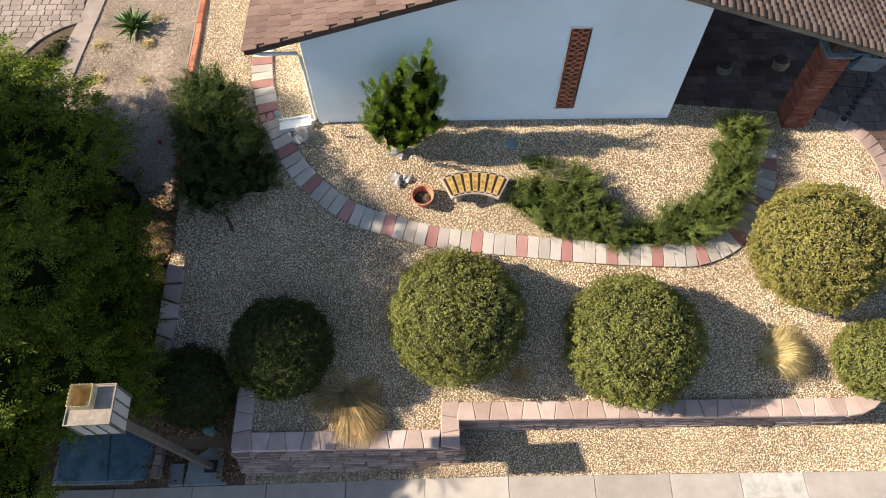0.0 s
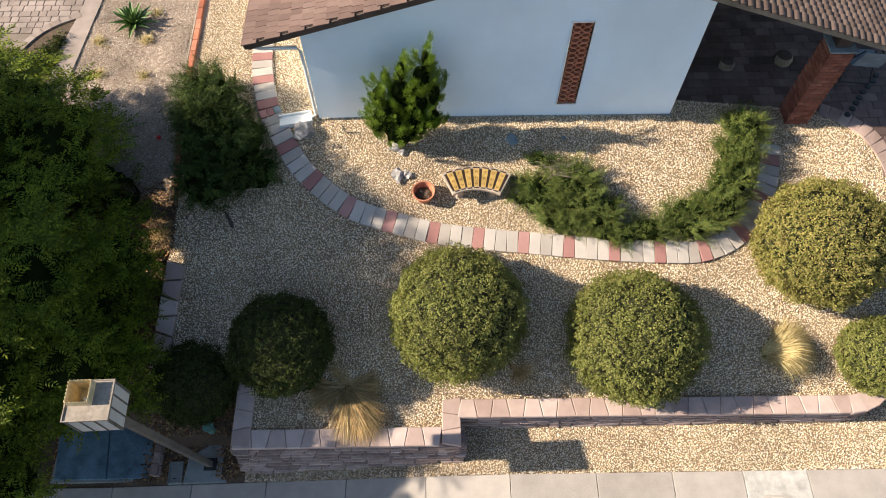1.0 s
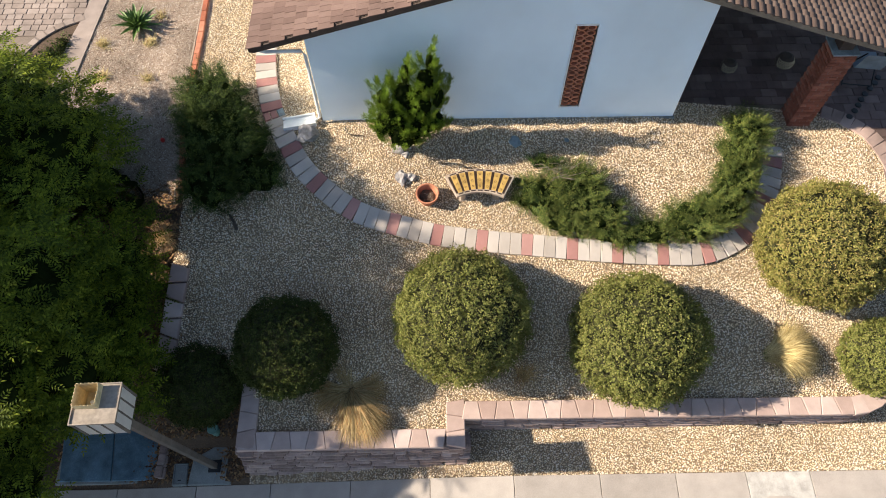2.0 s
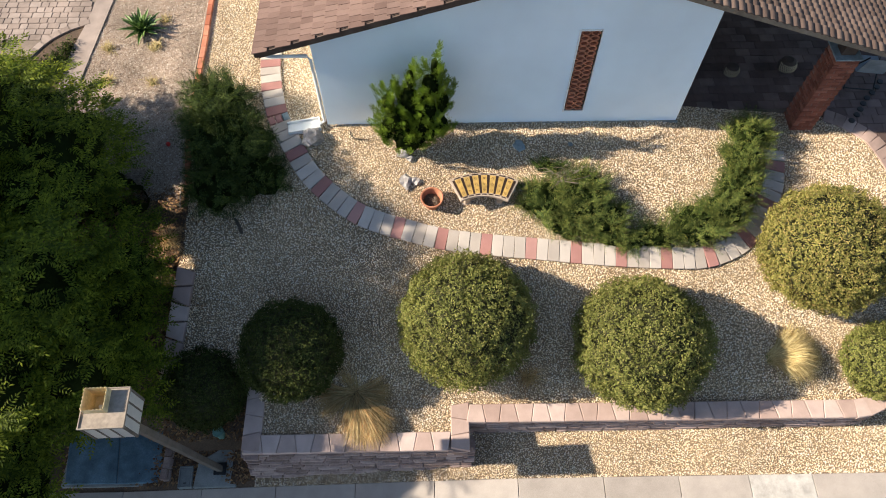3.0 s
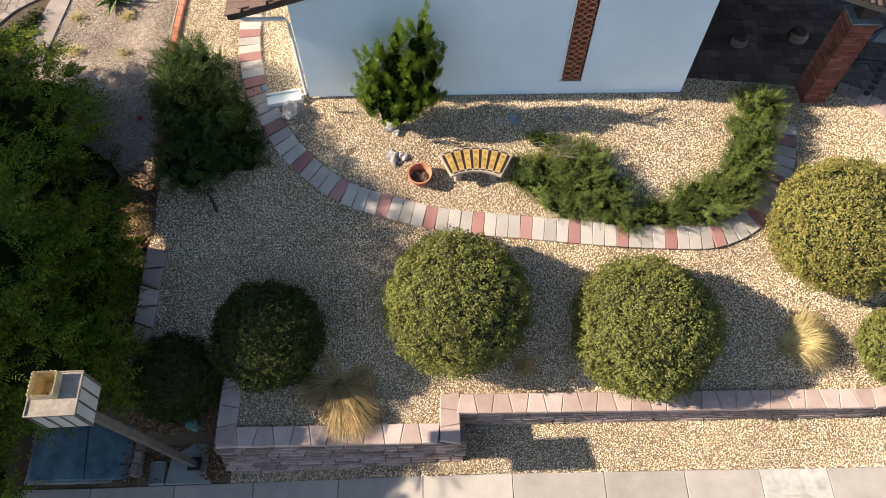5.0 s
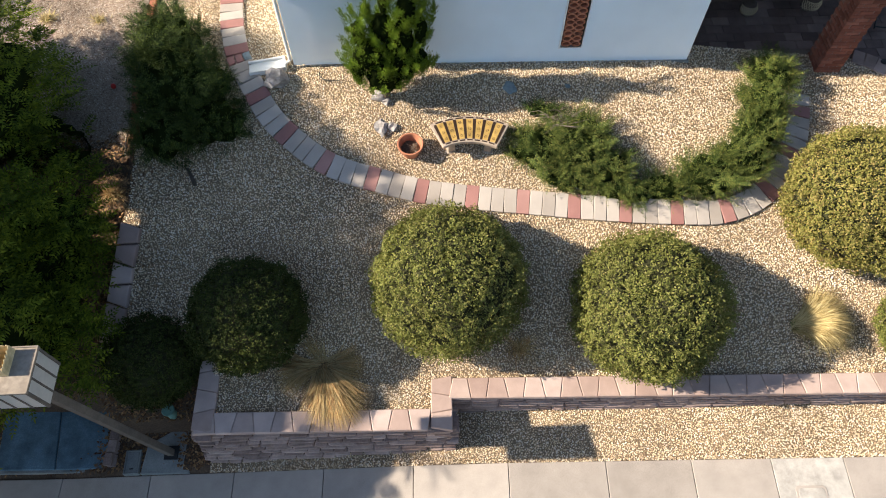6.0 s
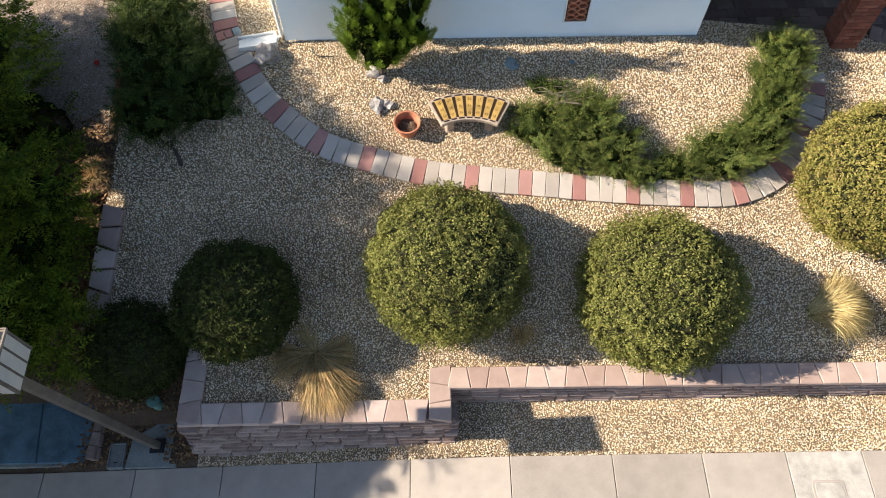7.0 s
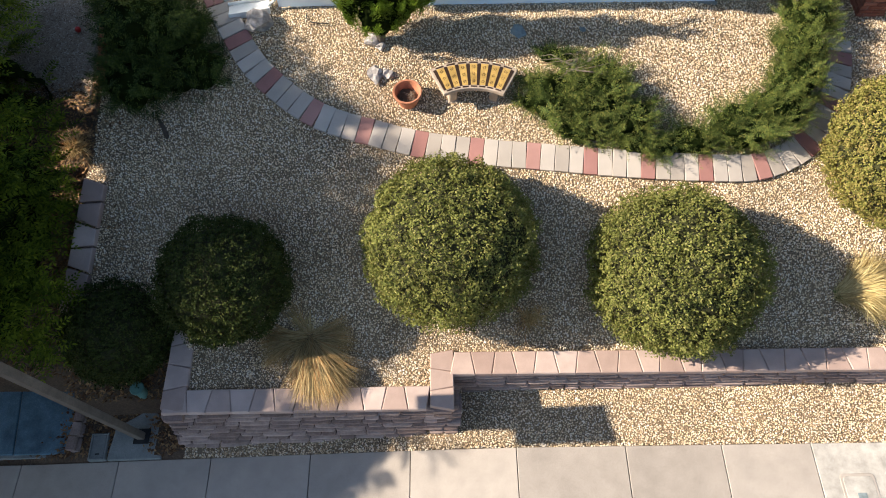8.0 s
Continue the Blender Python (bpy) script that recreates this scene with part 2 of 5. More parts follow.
def add_box(bm, x0, x1, y0, y1, z0, z1, bevel=0.0, rot=None, jitter=0.0):
    v = [bm.verts.new((x, y, z)) for z in (z0, z1) for x, y in ((x0, y0), (x1, y0), (x1, y1), (x0, y1))]
    fs = [bm.faces.new([v[i] for i in q]) for q in ((3, 2, 1, 0), (4, 5, 6, 7), (0, 1, 5, 4), (1, 2, 6, 5), (2, 3, 7, 6), (3, 0, 4, 7))]
    if bevel:
        es = list({e for f in fs for e in f.edges})
        made = bmesh.ops.bevel(bm, geom=es, offset=bevel, segments=1, affect="EDGES", profile=0.5)
        v = list({q for f in made["faces"] for q in f.verts})
    if jitter:
        for q in v:
            q.co += Vector((random.uniform(-1, 1), random.uniform(-1, 1), random.uniform(-1, 1))) * jitter
    if rot is not None:
        for q in v:
            q.co = rot @ q.co
    return v


def box(*a, **k):
    bm = bmesh.new()
    add_box(bm, *a, **k)
    return bm


def add_prism(bm, pts, y0, y1):
    """A slab between y0 and y1 over an outline of (x, z)."""
    a = [bm.verts.new((x, y0, z)) for x, z in pts]
    b = [bm.verts.new((x, y1, z)) for x, z in pts]
    n = len(pts)
    bm.faces.new(a)
    bm.faces.new(b[::-1])
    for i in range(n):
        bm.faces.new((a[i], b[i], b[(i + 1) % n], a[(i + 1) % n]))


def add_slab(bm, pts, z0, z1, bevel=0.0):
    """A slab over an outline of (x, y), counter-clockwise; its top edge may be chamfered."""
    lo = [bm.verts.new((x, y, z0)) for x, y in pts]
    mid = [bm.verts.new((x, y, z1 - bevel)) for x, y in pts]
    c = Vector((sum(p[0] for p in pts) / len(pts), sum(p[1] for p in pts) / len(pts), 0))
    top = []
    for x, y in pts:
        d = c - Vector((x, y, 0))
        d = d.normalized() * bevel * 1.3
        top.append(bm.verts.new((x + d.x, y + d.y, z1)))
    n = len(pts)
    for i in range(n):
        j = (i + 1) % n
        bm.faces.new((lo[i], lo[j], mid[j], mid[i]))
        if bevel:
            bm.faces.new((mid[i], mid[j], top[j], top[i]))
    bm.faces.new(top if bevel else mid)
    bm.faces.new(lo[::-1])
    bmesh.ops.recalc_face_normals(bm, faces=bm.faces)


def tube(points, radii, sides=8):
    """A tapered tube along points."""
    bm = bmesh.new()
    rings = []
    for i, p in enumerate(points):
        p = Vector(p)
        a = Vector(points[max(0, i - 1)])
        b = Vector(points[min(len(points) - 1, i + 1)])
        d = (b - a).normalized()
        u = d.orthogonal().normalized()
        w = d.cross(u)
        r = radii[i] if isinstance(radii, (list, tuple)) else radii
        rings.append([bm.verts.new(p + u * math.cos(k * math.tau / sides) * r + w * math.sin(k * math.tau / sides) * r) for k in range(sides)])
    for a, b in zip(rings, rings[1:]):
        for k in range(sides):
            bm.faces.new((a[k], a[(k + 1) % sides], b[(k + 1) % sides], b[k]))
    bm.faces.new(rings[0][::-1])
    bm.faces.new(rings[-1])
    bmesh.ops.recalc_face_normals(bm, faces=bm.faces)
    return bm


def lathe(profile, sides=24):
    bm = bmesh.new()
    rings = [[bm.verts.new((r * math.cos(k * math.tau / sides), r * math.sin(k * math.tau / sides), z)) for k in range(sides)] for r, z in profile]
    for a, b in zip(rings, rings[1:]):
        for k in range(sides):
            bm.faces.new((a[k], a[(k + 1) % sides], b[(k + 1) % sides], b[k]))
    bm.faces.new(rings[0][::-1])
    bm.faces.new(rings[-1])
    bmesh.ops.recalc_face_normals(bm, faces=bm.faces)
    return bm


def mesh_of(name, verts, faces, mat):
    """A mesh from numpy arrays: verts (n, 3) and faces (m, k), all with k corners."""
    me = bpy.data.meshes.new(name)
    m, k = faces.shape
    me.vertices.add(len(verts))
    me.vertices.foreach_set("co", np.ascontiguousarray(verts, dtype=np.float32).ravel())
    me.loops.add(m * k)
    me.loops.foreach_set("vertex_index", np.ascontiguousarray(faces, dtype=np.int32).ravel())
    me.polygons.add(m)
    me.polygons.foreach_set("loop_start", np.arange(0, m * k, k, dtype=np.int32))
    me.update(calc_edges=True)
    me.validate()
    me.materials.append(mat)
    return me


RNG = np.random.default_rng(7)


def unit(a):
    return a / np.maximum(np.linalg.norm(a, axis=-1, keepdims=True), 1e-9)


def leaf_quads(base, way, normal, length, width):
    """Pointed leaves as diamonds with a raised middle: base, two sides, tip."""
    way = unit(way)
    side = unit(np.cross(way, normal))
    up = np.cross(side, way)
    length, width = np.asarray(length).reshape(-1, 1), np.asarray(width).reshape(-1, 1)
    mid = base + way * length * 0.45
    v = np.stack([base, mid + side * width / 2 + up * width * 0.12, base + way * length - up * length * 0.08, mid - side * width / 2 + up * width * 0.12], 1)
    n = len(base)
    return v.reshape(-1, 3), np.arange(4 * n).reshape(n, 4)


def fronds(base, way, normal, length, pairs, leaf_len, leaf_wid, spread=1.0, droop=0.25):
    """Feathered sprays: pairs of small leaves along an axis, and one at its tip."""
    way, k = unit(way), len(base)
    side = unit(np.cross(way, normal))
    up = np.cross(side, way)
    vs = []
    length = np.broadcast_to(np.asarray(length, float).reshape(-1, 1), (k, 1))
    for i in range(pairs):
        f = 0.12 + 0.85 * i / max(1, pairs - 1)
        at = base + way * length * f - up * length * droop * f * f
        taper = 0.55 + 0.45 * math.sin(math.pi * min(1.0, f * 0.8 + 0.15))
        for s in (-1, 1):
            jit = RNG.normal(0, 0.12, (k, 3))
            d = unit(way * 0.55 + side * s * spread + jit - up * 0.15)
            v, _ = leaf_quads(at, d, up + RNG.normal(0, 0.25, (k, 3)), leaf_len * taper * RNG.uniform(0.8, 1.2, k), leaf_wid)
            vs.append(v)
    v, _ = leaf_quads(base + way * length - up * length * droop, way - up * droop, up, leaf_len * np.ones(k), leaf_wid)
    vs.append(v)
    v = np.concatenate(vs)
    n = len(v) // 4
    return v, np.arange(4 * n).reshape(n, 4)


def lumps(d, scale, amount, seed=0.0):
    """Uneven radius for unit directions d."""
    return np.array([1 + amount * noise.noise(Vector(q) * scale + Vector((seed, seed * 0.7, 3.1))) for q in d])


def sphere_dirs(n, low=-0.5):
    z = RNG.uniform(low, 1, n)
    a = RNG.uniform(0, math.tau, n)
    r = np.sqrt(1 - z * z)
    return np.stack([r * np.cos(a), r * np.sin(a), z], 1)


def core_mesh(name, radius, squash, seed, mat=None, amount=0.12):
    bm = bmesh.new()
    bmesh.ops.create_icosphere(bm, subdivisions=4, radius=1)
    for v in bm.verts:
        k = 1 + amount * noise.noise(v.co * 2.2 + Vector((seed, 0, 0))) + 0.05 * noise.noise(v.co * 9)
        v.co = Vector((v.co.x * radius * k, v.co.y * radius * k, v.co.z * radius * squash * k))
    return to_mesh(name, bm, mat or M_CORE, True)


# ---- ground ----
Y_KNOTS = [3.0, 4.6, 5.2, 6.5, 7.5, 8.2, 8.9, 9.7, 10.5, 30]
Z_KNOTS = [-1.9, -1.78, -1.70, -1.09, -0.69, -0.49, -0.28, -0.06, 0, 0]
TREE_Y = [4.1, 5.0, 6.0, 7.3, 8.5, 10, 30]
TREE_Z = [-2.95, -2.42, -1.9, -1.0, -0.42, 0, 0]


def yard_z(x, y):
    x, y = np.asarray(x, float), np.asarray(y, float)
    return np.interp(y, Y_KNOTS, Z_KNOTS) - 0.12 * np.clip(x - 3.6, 0, 2.7) * np.clip((y - 6) / 3, 0, 1)


def walk_z(x):
    return -2.46 + 0.10 * np.clip(np.asarray(x, float) - 0.3, -7, 0)


def front_y(x):
    """Where the raised yard ends towards the street."""
    x = np.asarray(x, float)
    f = np.where(x < -3.68, 5.7, np.where(x < -0.22, 4.53, 4.98))
    return np.where(x > 6.6, 4.98 + (x - 6.6) * 0.5, f)


def side_x(y):
    return -5.12 - 0.13 * np.clip(7.3 - np.asarray(y, float), 0, 1.6)


def height(x, y):
    x, y = np.asarray(x, float), np.asarray(y, float)
    wz = walk_z(x)
    base = np.where(x > -0.2, -2.43 + 0.03 * np.clip(x, 0, 5), wz + 0.04)
    strip = wz + (base - wz) * np.clip((y - 4.05) / 0.8, 0, 1)
    tree = np.interp(y, TREE_Y, TREE_Z) + (wz + 2.95) * np.clip((5.0 - y) / 0.9, 0, 1)
    pad = np.where(y < 5.12, wz + 0.02, np.maximum(tree, wz))
    low = np.where(x < -5.6, pad, np.where(x < -3.7, np.where(y < 4.8, wz + 0.03, np.maximum(tree, wz)), strip))
    up = (y > front_y(x)) & ((x > side_x(y)) | (y > 7.45))
    z = np.where(up, yard_z(x, y), low)
    z = np.where((x < -5.15) & (y > 7.45), np.interp(y, TREE_Y, TREE_Z), z)
    z = np.where((x > 3.8) & (y > 10.4), -0.7, z)
    return np.where(y < 4.03, wz - 0.05, z)


def h(x, y):
    return float(height(x, y))


def in_gravel(x, y):
    x, y = np.asarray(x, float), np.asarray(y, float)
    yard = (y > front_y(x)) & (x > side_x(y)) & (y < np.where(x > 3.95, 10.36, 10.0)) & (x > -5.05 - 0.1 * (y < 7.5))
    lane = (y >= 10.0) & (x > -5.05) & (x < -2.62)
    strip = (y > 4.03) & (y < front_y(x)) & (x > -3.9)
    right = x < np.interp(y, [7.5, 8.5, 9.2, 9.75, 10.1, 10.42], [8.1, 8.05, 7.97, 7.6, 7.15, 6.7])
    return (yard & right) | lane | strip


def axis(lo, hi, step, far):
    mid = np.arange(lo, hi + step / 2, step)
    out, d = [], step
    while not out or out[-1] < far:
        d *= 1.45
        out.append((out[-1] if out else 0) + d)
    out = np.array(out)
    return np.concatenate([lo - out[::-1], mid, hi + out])


def make_ground():
    xs, ys = axis(-10, 10, 0.1, 600), axis(2.0, 14, 0.1, 600)
    gx, gy = np.meshgrid(xs, ys)
    gz = height(np.clip(gx, -12, 12), gy)
    verts = np.stack([gx, gy, gz], -1).reshape(-1, 3)
    nx, ny = len(xs), len(ys)
    i = (np.arange(ny - 1)[:, None] * nx + np.arange(nx - 1)[None]).ravel()
    faces = np.stack([i, i + 1, i + nx + 1, i + nx], 1)
    me = mesh_of("ground", verts, faces, M_SUBGRAVEL)
    me.materials.append(M_MULCH)
    me.materials.append(M_SOIL)
    c = verts[faces].mean(1)
    kind = np.where(in_gravel(c[:, 0], c[:, 1]), 0, np.where((c[:, 0] < -5.0) & (c[:, 0] > -7.7) & (c[:, 1] > 8.7), 1, 2))
    kind = np.where((np.abs(c[:, 0]) > 14) | (c[:, 1] > 20) | (c[:, 1] < 2), 2, kind)
    me.polygons.foreach_set("material_index", kind.astype(np.int32))
    me.shade_smooth()
    ob = tagged(new("ground", me), "sloping front yard of tan gravel, bark mulch and bare soil", "ground", kind="structure")
    return ob


make_ground()


def scatter_pebbles():
    """Loose rounded stones with deep gaps between them, one joined mesh."""
    step = 0.0238
    out = []
    for x0, x1, y0, y1 in ((-5.2, 8.6, 4.02, 10.5), (-5.1, -2.6, 10.5, 13.6)):
        gx, gy = np.meshgrid(np.arange(x0, x1, step), np.arange(y0, y1, step))
        gx[::2] += step / 2
        gx, gy = gx.ravel() + RNG.uniform(-0.42, 0.42, gx.size) * step, gy.ravel() + RNG.uniform(-0.42, 0.42, gy.size) * step
        keep = in_gravel(gx, gy)
        for cx, cy, cr in ((-0.06, 6.4, 0.75), (2.89, 6.0, 0.75), (6.12, 7.4, 0.75), (7.0, 5.65, 0.45), (-3.02, 5.95, 0.5)):
            keep &= np.hypot(gx - cx, gy - cy) > cr
        out.append(np.stack([gx[keep], gy[keep]], 1))
    p = np.concatenate(out)
    n = len(p)
    r = 0.0118 + 0.0098 * RNG.uniform(0, 1, n) ** 1.3
    el = RNG.uniform(0.6, 0.98, n)
    turn = RNG.uniform(0, math.tau, n)
    z = height(p[:, 0], p[:, 1]) + RNG.uniform(-0.004, 0.006, n)
    tilt = RNG.normal(0, 0.28, (n, 2))
    vs = []
    for ring, low, wide in ((0, -0.55, 0.95), (1, 0.55, 0.72)):
        for k in range(4):
            a = math.tau * (k + 0.5 * ring) / 4 + RNG.uniform(-0.3, 0.3, n)
            w = r * wide * RNG.uniform(0.85, 1.12, n)
            lx, ly = w * np.cos(a), w * el * np.sin(a)
            px, py = lx * np.cos(turn) - ly * np.sin(turn), lx * np.sin(turn) + ly * np.cos(turn)
            vs.append(np.stack([p[:, 0] + px, p[:, 1] + py, z + low * r * el + (tilt[:, 0] * px + tilt[:, 1] * py)], 1))
    v = np.stack(vs, 1).reshape(-1, 3)
    b = np.arange(n)[:, None] * 8
    f = np.concatenate([np.concatenate([b + k, b + (k + 1) % 4, b + 4 + (k + 1) % 4, b + 4 + k], 1) for k in range(4)] + [np.concatenate([b + 4, b + 5, b + 6, b + 7], 1)])
    me = mesh_of("gravel_stones", v, f, M_PEBBLE)
    me.shade_smooth()
    tagged(new("gravel_stones", me), "loose tan and cream decorative gravel covering the yard", "gravel", kind="stuff")


scatter_pebbles()


def scatter_flat(name, n, where, mat, length, width, label, category):
    x0, x1, y0, y1 = where
    x, y = RNG.uniform(x0, x1, n), RNG.uniform(y0, y1, n)
    # few blow onto the gravel, and fewer the farther they go
    keep = ~in_gravel(x, y) | (RNG.uniform(0, 1, n) < 0.10 * np.exp(-(x + 5.1).clip(0, 9) * 3.0))
    x, y = x[keep], y[keep]
    n = len(x)
    a = RNG.uniform(0, math.tau, n)
    way = np.stack([np.cos(a), np.sin(a), RNG.normal(0, 0.25, n)], 1)
    nor = np.stack([RNG.normal(0, 0.3, n), RNG.normal(0, 0.3, n), np.ones(n)], 1)
    v, f = leaf_quads(np.stack([x, y, height(x, y) + 0.008], 1), way, nor, RNG.uniform(0.6, 1.3, n) * length, RNG.uniform(0.6, 1.3, n) * width)
    tagged(new(name, mesh_of(name, v, f, mat)), label, category, kind="stuff")


scatter_flat("wood_chips", 34000, (-7.35, -5.2, 8.6, 14.0), M_CHIP, 0.038, 0.014, "pale shredded bark chips spread over the planting strip", "mulch")
scatter_flat("leaf_litter", 17000, (-7.6, -3.95, 4.12, 8.8), M_LITTER, 0.07, 0.035, "brown dry leaves fallen under the tree", "leaf litter")


# ---- pavement and street ----
def make_pavement():
    top = tagged(empty("pavement", 0, 0, 0), "pale broom-finished concrete sidewalk in scored slabs", "sidewalk", kind="structure")
    joints = [-12.3, -10.8, -9.3, -7.84, -6.35, -4.87, -3.5, -2.06, -0.65, 0.81, 2.31, 3.63, 4.86, 5.98, 7.6, 9.2, 10.9, 12.4]
    for a, b in zip(joints, joints[1:]):
        bm = bmesh.new()
        za, zb = float(walk_z(a)), float(walk_z(b))
        v = add_box(bm, a + 0.005, b - 0.005, 2.5, 4.03, -0.12, 0.0, 0.006)
        for q in bm.verts:
            q.co.z += za + (zb - za) * (q.co.x - a) / (b - a)
        part("slab", bm, M_CONCRETE_NEW if a == 4.86 else M_CONCRETE, top, "newer paler concrete slab" if a == 4.86 else "")
    bm = bmesh.new()
    for a, b in zip(joints, joints[1:]):
        za, zb = float(walk_z(a)), float(walk_z(b))
        v = add_box(bm, a, b, 2.3, 2.495, -0.3, 0.0, 0.0)
        for q in v:
            q.co.z += za + (zb - za) * (q.co.x - a) / (b - a)
    tagged(new("kerb", to_mesh("kerb", bm, M_CONCRETE)), "plain concrete kerb beside the sidewalk", "kerb", kind="structure")
    bm = bmesh.new()
    xs = [-300, -12.3, -6.7, 0.3, 12.4, 300]
    lo = [bm.verts.new((x, -8, float(walk_z(x)) - 0.035 - 0.1)) for x in xs]
    hi = [bm.verts.new((x, 2.29, float(walk_z(x)) - 0.02)) for x in xs]
    for i in range(5):
        bm.faces.new((lo[i], lo[i + 1], hi[i + 1], hi[i]))
    tagged(new("road", to_mesh("road", bm, M_ROAD)), "dark asphalt street", "road", kind="structure")


make_pavement()


# ---- retaining walls ----
def cap_mesh(wide_front):
    a, b = (0.162, 0.106) if wide_front else (0.106, 0.162)
    bm = bmesh.new()
    add_slab(bm, [(-a, -0.16), (a, -0.16), (b, 0.155), (-b, 0.155)], 0, 0.09, 0.012)
    return to_mesh("cap", bm, M_CAP)


CAPS = [cap_mesh(True), cap_mesh(False)]


COURSE = 0.108


def block_mesh(length, seed):
    """A split-faced wall block: its front (-y) bulges and is rough."""
    random.seed(seed)
    bm = bmesh.new()
    prof = [(0.25, 0.0), (0.040, 0.0), (0.008, 0.010), (-0.010, 0.045), (-0.002, 0.078), (0.034, 0.092), (0.25, 0.092)]
    rows = []
    for s, pull in ((-1.0, 0.02), (-0.86, 0.0), (0.05, -0.004), (0.86, 0.0), (1.0, 0.02)):
        x = s * (length / 2 - 0.005)
        rows.append([bm.verts.new((x + random.uniform(-0.004, 0.004), y + (pull + random.uniform(-0.006, 0.006) if y < 0.2 else 0), z + random.uniform(-0.003, 0.003))) for y, z in prof])
    n = len(prof)
    for a, b in zip(rows, rows[1:]):
        for k in range(n):
            bm.faces.new((a[k], a[(k + 1) % n], b[(k + 1) % n], b[k]))
    bm.faces.new(rows[0][::-1])
    bm.faces.new(rows[-1])
    bmesh.ops.recalc_face_normals(bm, faces=bm.faces)
    return to_mesh("block", bm, M_BLOCK)


BLOCKS = {L: [block_mesh(L, 10 * i + k) for k in range(4)] for i, L in enumerate((0.2, 0.3, 0.41))}


def wall_run(top, p0, p1, z_top0, z_top1, courses, batter, caps=True, seed=1):
    """Blocks and caps from p0 to p1; the face looks to the right of that way. z_top: top of the caps."""
    rnd = random.Random(seed)
    a, b = Vector(p0), Vector(p1)
    d = b - a
    L = d.length
    ang = math.degrees(math.atan2(d.y, d.x))
    d = d.normalized()
    out = Vector((d.y, -d.x))
    slope = (z_top1 - z_top0) / L
    for c in range(courses):
        s = -rnd.uniform(0.0, 0.12)
        while s < L - 0.06:
            w = rnd.choice((0.2, 0.3, 0.41, 0.41))
            w = w if s + w < L + 0.05 else 0.2
            m = s + w / 2
            zt = z_top0 + slope * m - 0.09 - COURSE * (c + 1)
            p = a + d * m + out * (batter * c + rnd.uniform(-0.006, 0.006))
            part("block", rnd.choice(BLOCKS[w]), None, top, m=pose(p.x, p.y, zt, 0, 0, ang))
            s += w + 0.006
    if caps:
        n = max(1, round(L / 0.278))
        for k in range(n):
            m = (k + 0.5) * L / n
            p = a + d * m - out * 0.13
            ob = part("cap", CAPS[k % 2], None, top, m=pose(p.x, p.y, z_top0 + slope * m - 0.09, rnd.uniform(-0.7, 0.7), -math.degrees(math.atan(slope)), ang + rnd.uniform(-1.2, 1.2)))
            ob.scale = (L / n / 0.2725, 1, 1)


def make_retaining_wall():
    top = tagged(empty("retaining_wall", -1.9, 4.4, -2.6), "pinkish-brown segmental block retaining wall with trapezoid cap stones", "retaining wall", kind="structure")
    top.matrix_world = Matrix()
    wall_run(top, (-3.84, 4.38), (-0.38, 4.38), -1.69, -1.66, 10, 0.022, seed=3)
    wall_run(top, (-0.38, 4.38), (-0.07, 4.38), -1.66, -1.66, 10, 0.022, caps=False, seed=31)
    wall_run(top, (-0.07, 4.36), (-0.07, 5.14), -1.655, -1.65, 10, 0.006, seed=4)
    wall_run(top, (-0.06, 4.84), (6.62, 4.82), -1.64, -1.64, 8, 0.003, seed=5)
    last = (6.62, 4.82)
    for k in range(1, 6):
        a = k * 0.26
        nxt = (6.62 + 0.95 * math.sin(a), 4.82 + 0.95 * (1 - math.cos(a)))
        wall_run(top, last, nxt, -1.64, -1.64, 8, 0.003, seed=50 + k)
        last = nxt
    wall_run(top, (-3.86, 5.62), (-3.86, 4.38), -1.67, -1.69, 10, 0.014, seed=6)
    wall_run(top, (-5.38, 5.66), (-3.86, 5.62), -1.5, -1.66, 6, 0.014, seed=7)
    wall_run(top, (-5.08, 7.38), (-5.34, 5.66), -0.64, -1.36, 9, 0.01, seed=8)


# ---- house ----
RIDGE_X = 1.68
RIDGE_Z = 1.90 + 0.315 * (RIDGE_X + 3.36)
ROOF_END = 8.4


def roof_z(x):
    return 1.90 + 0.315 * (x + 3.36) if x < RIDGE_X else RIDGE_Z - 0.335 * (x - RIDGE_X)


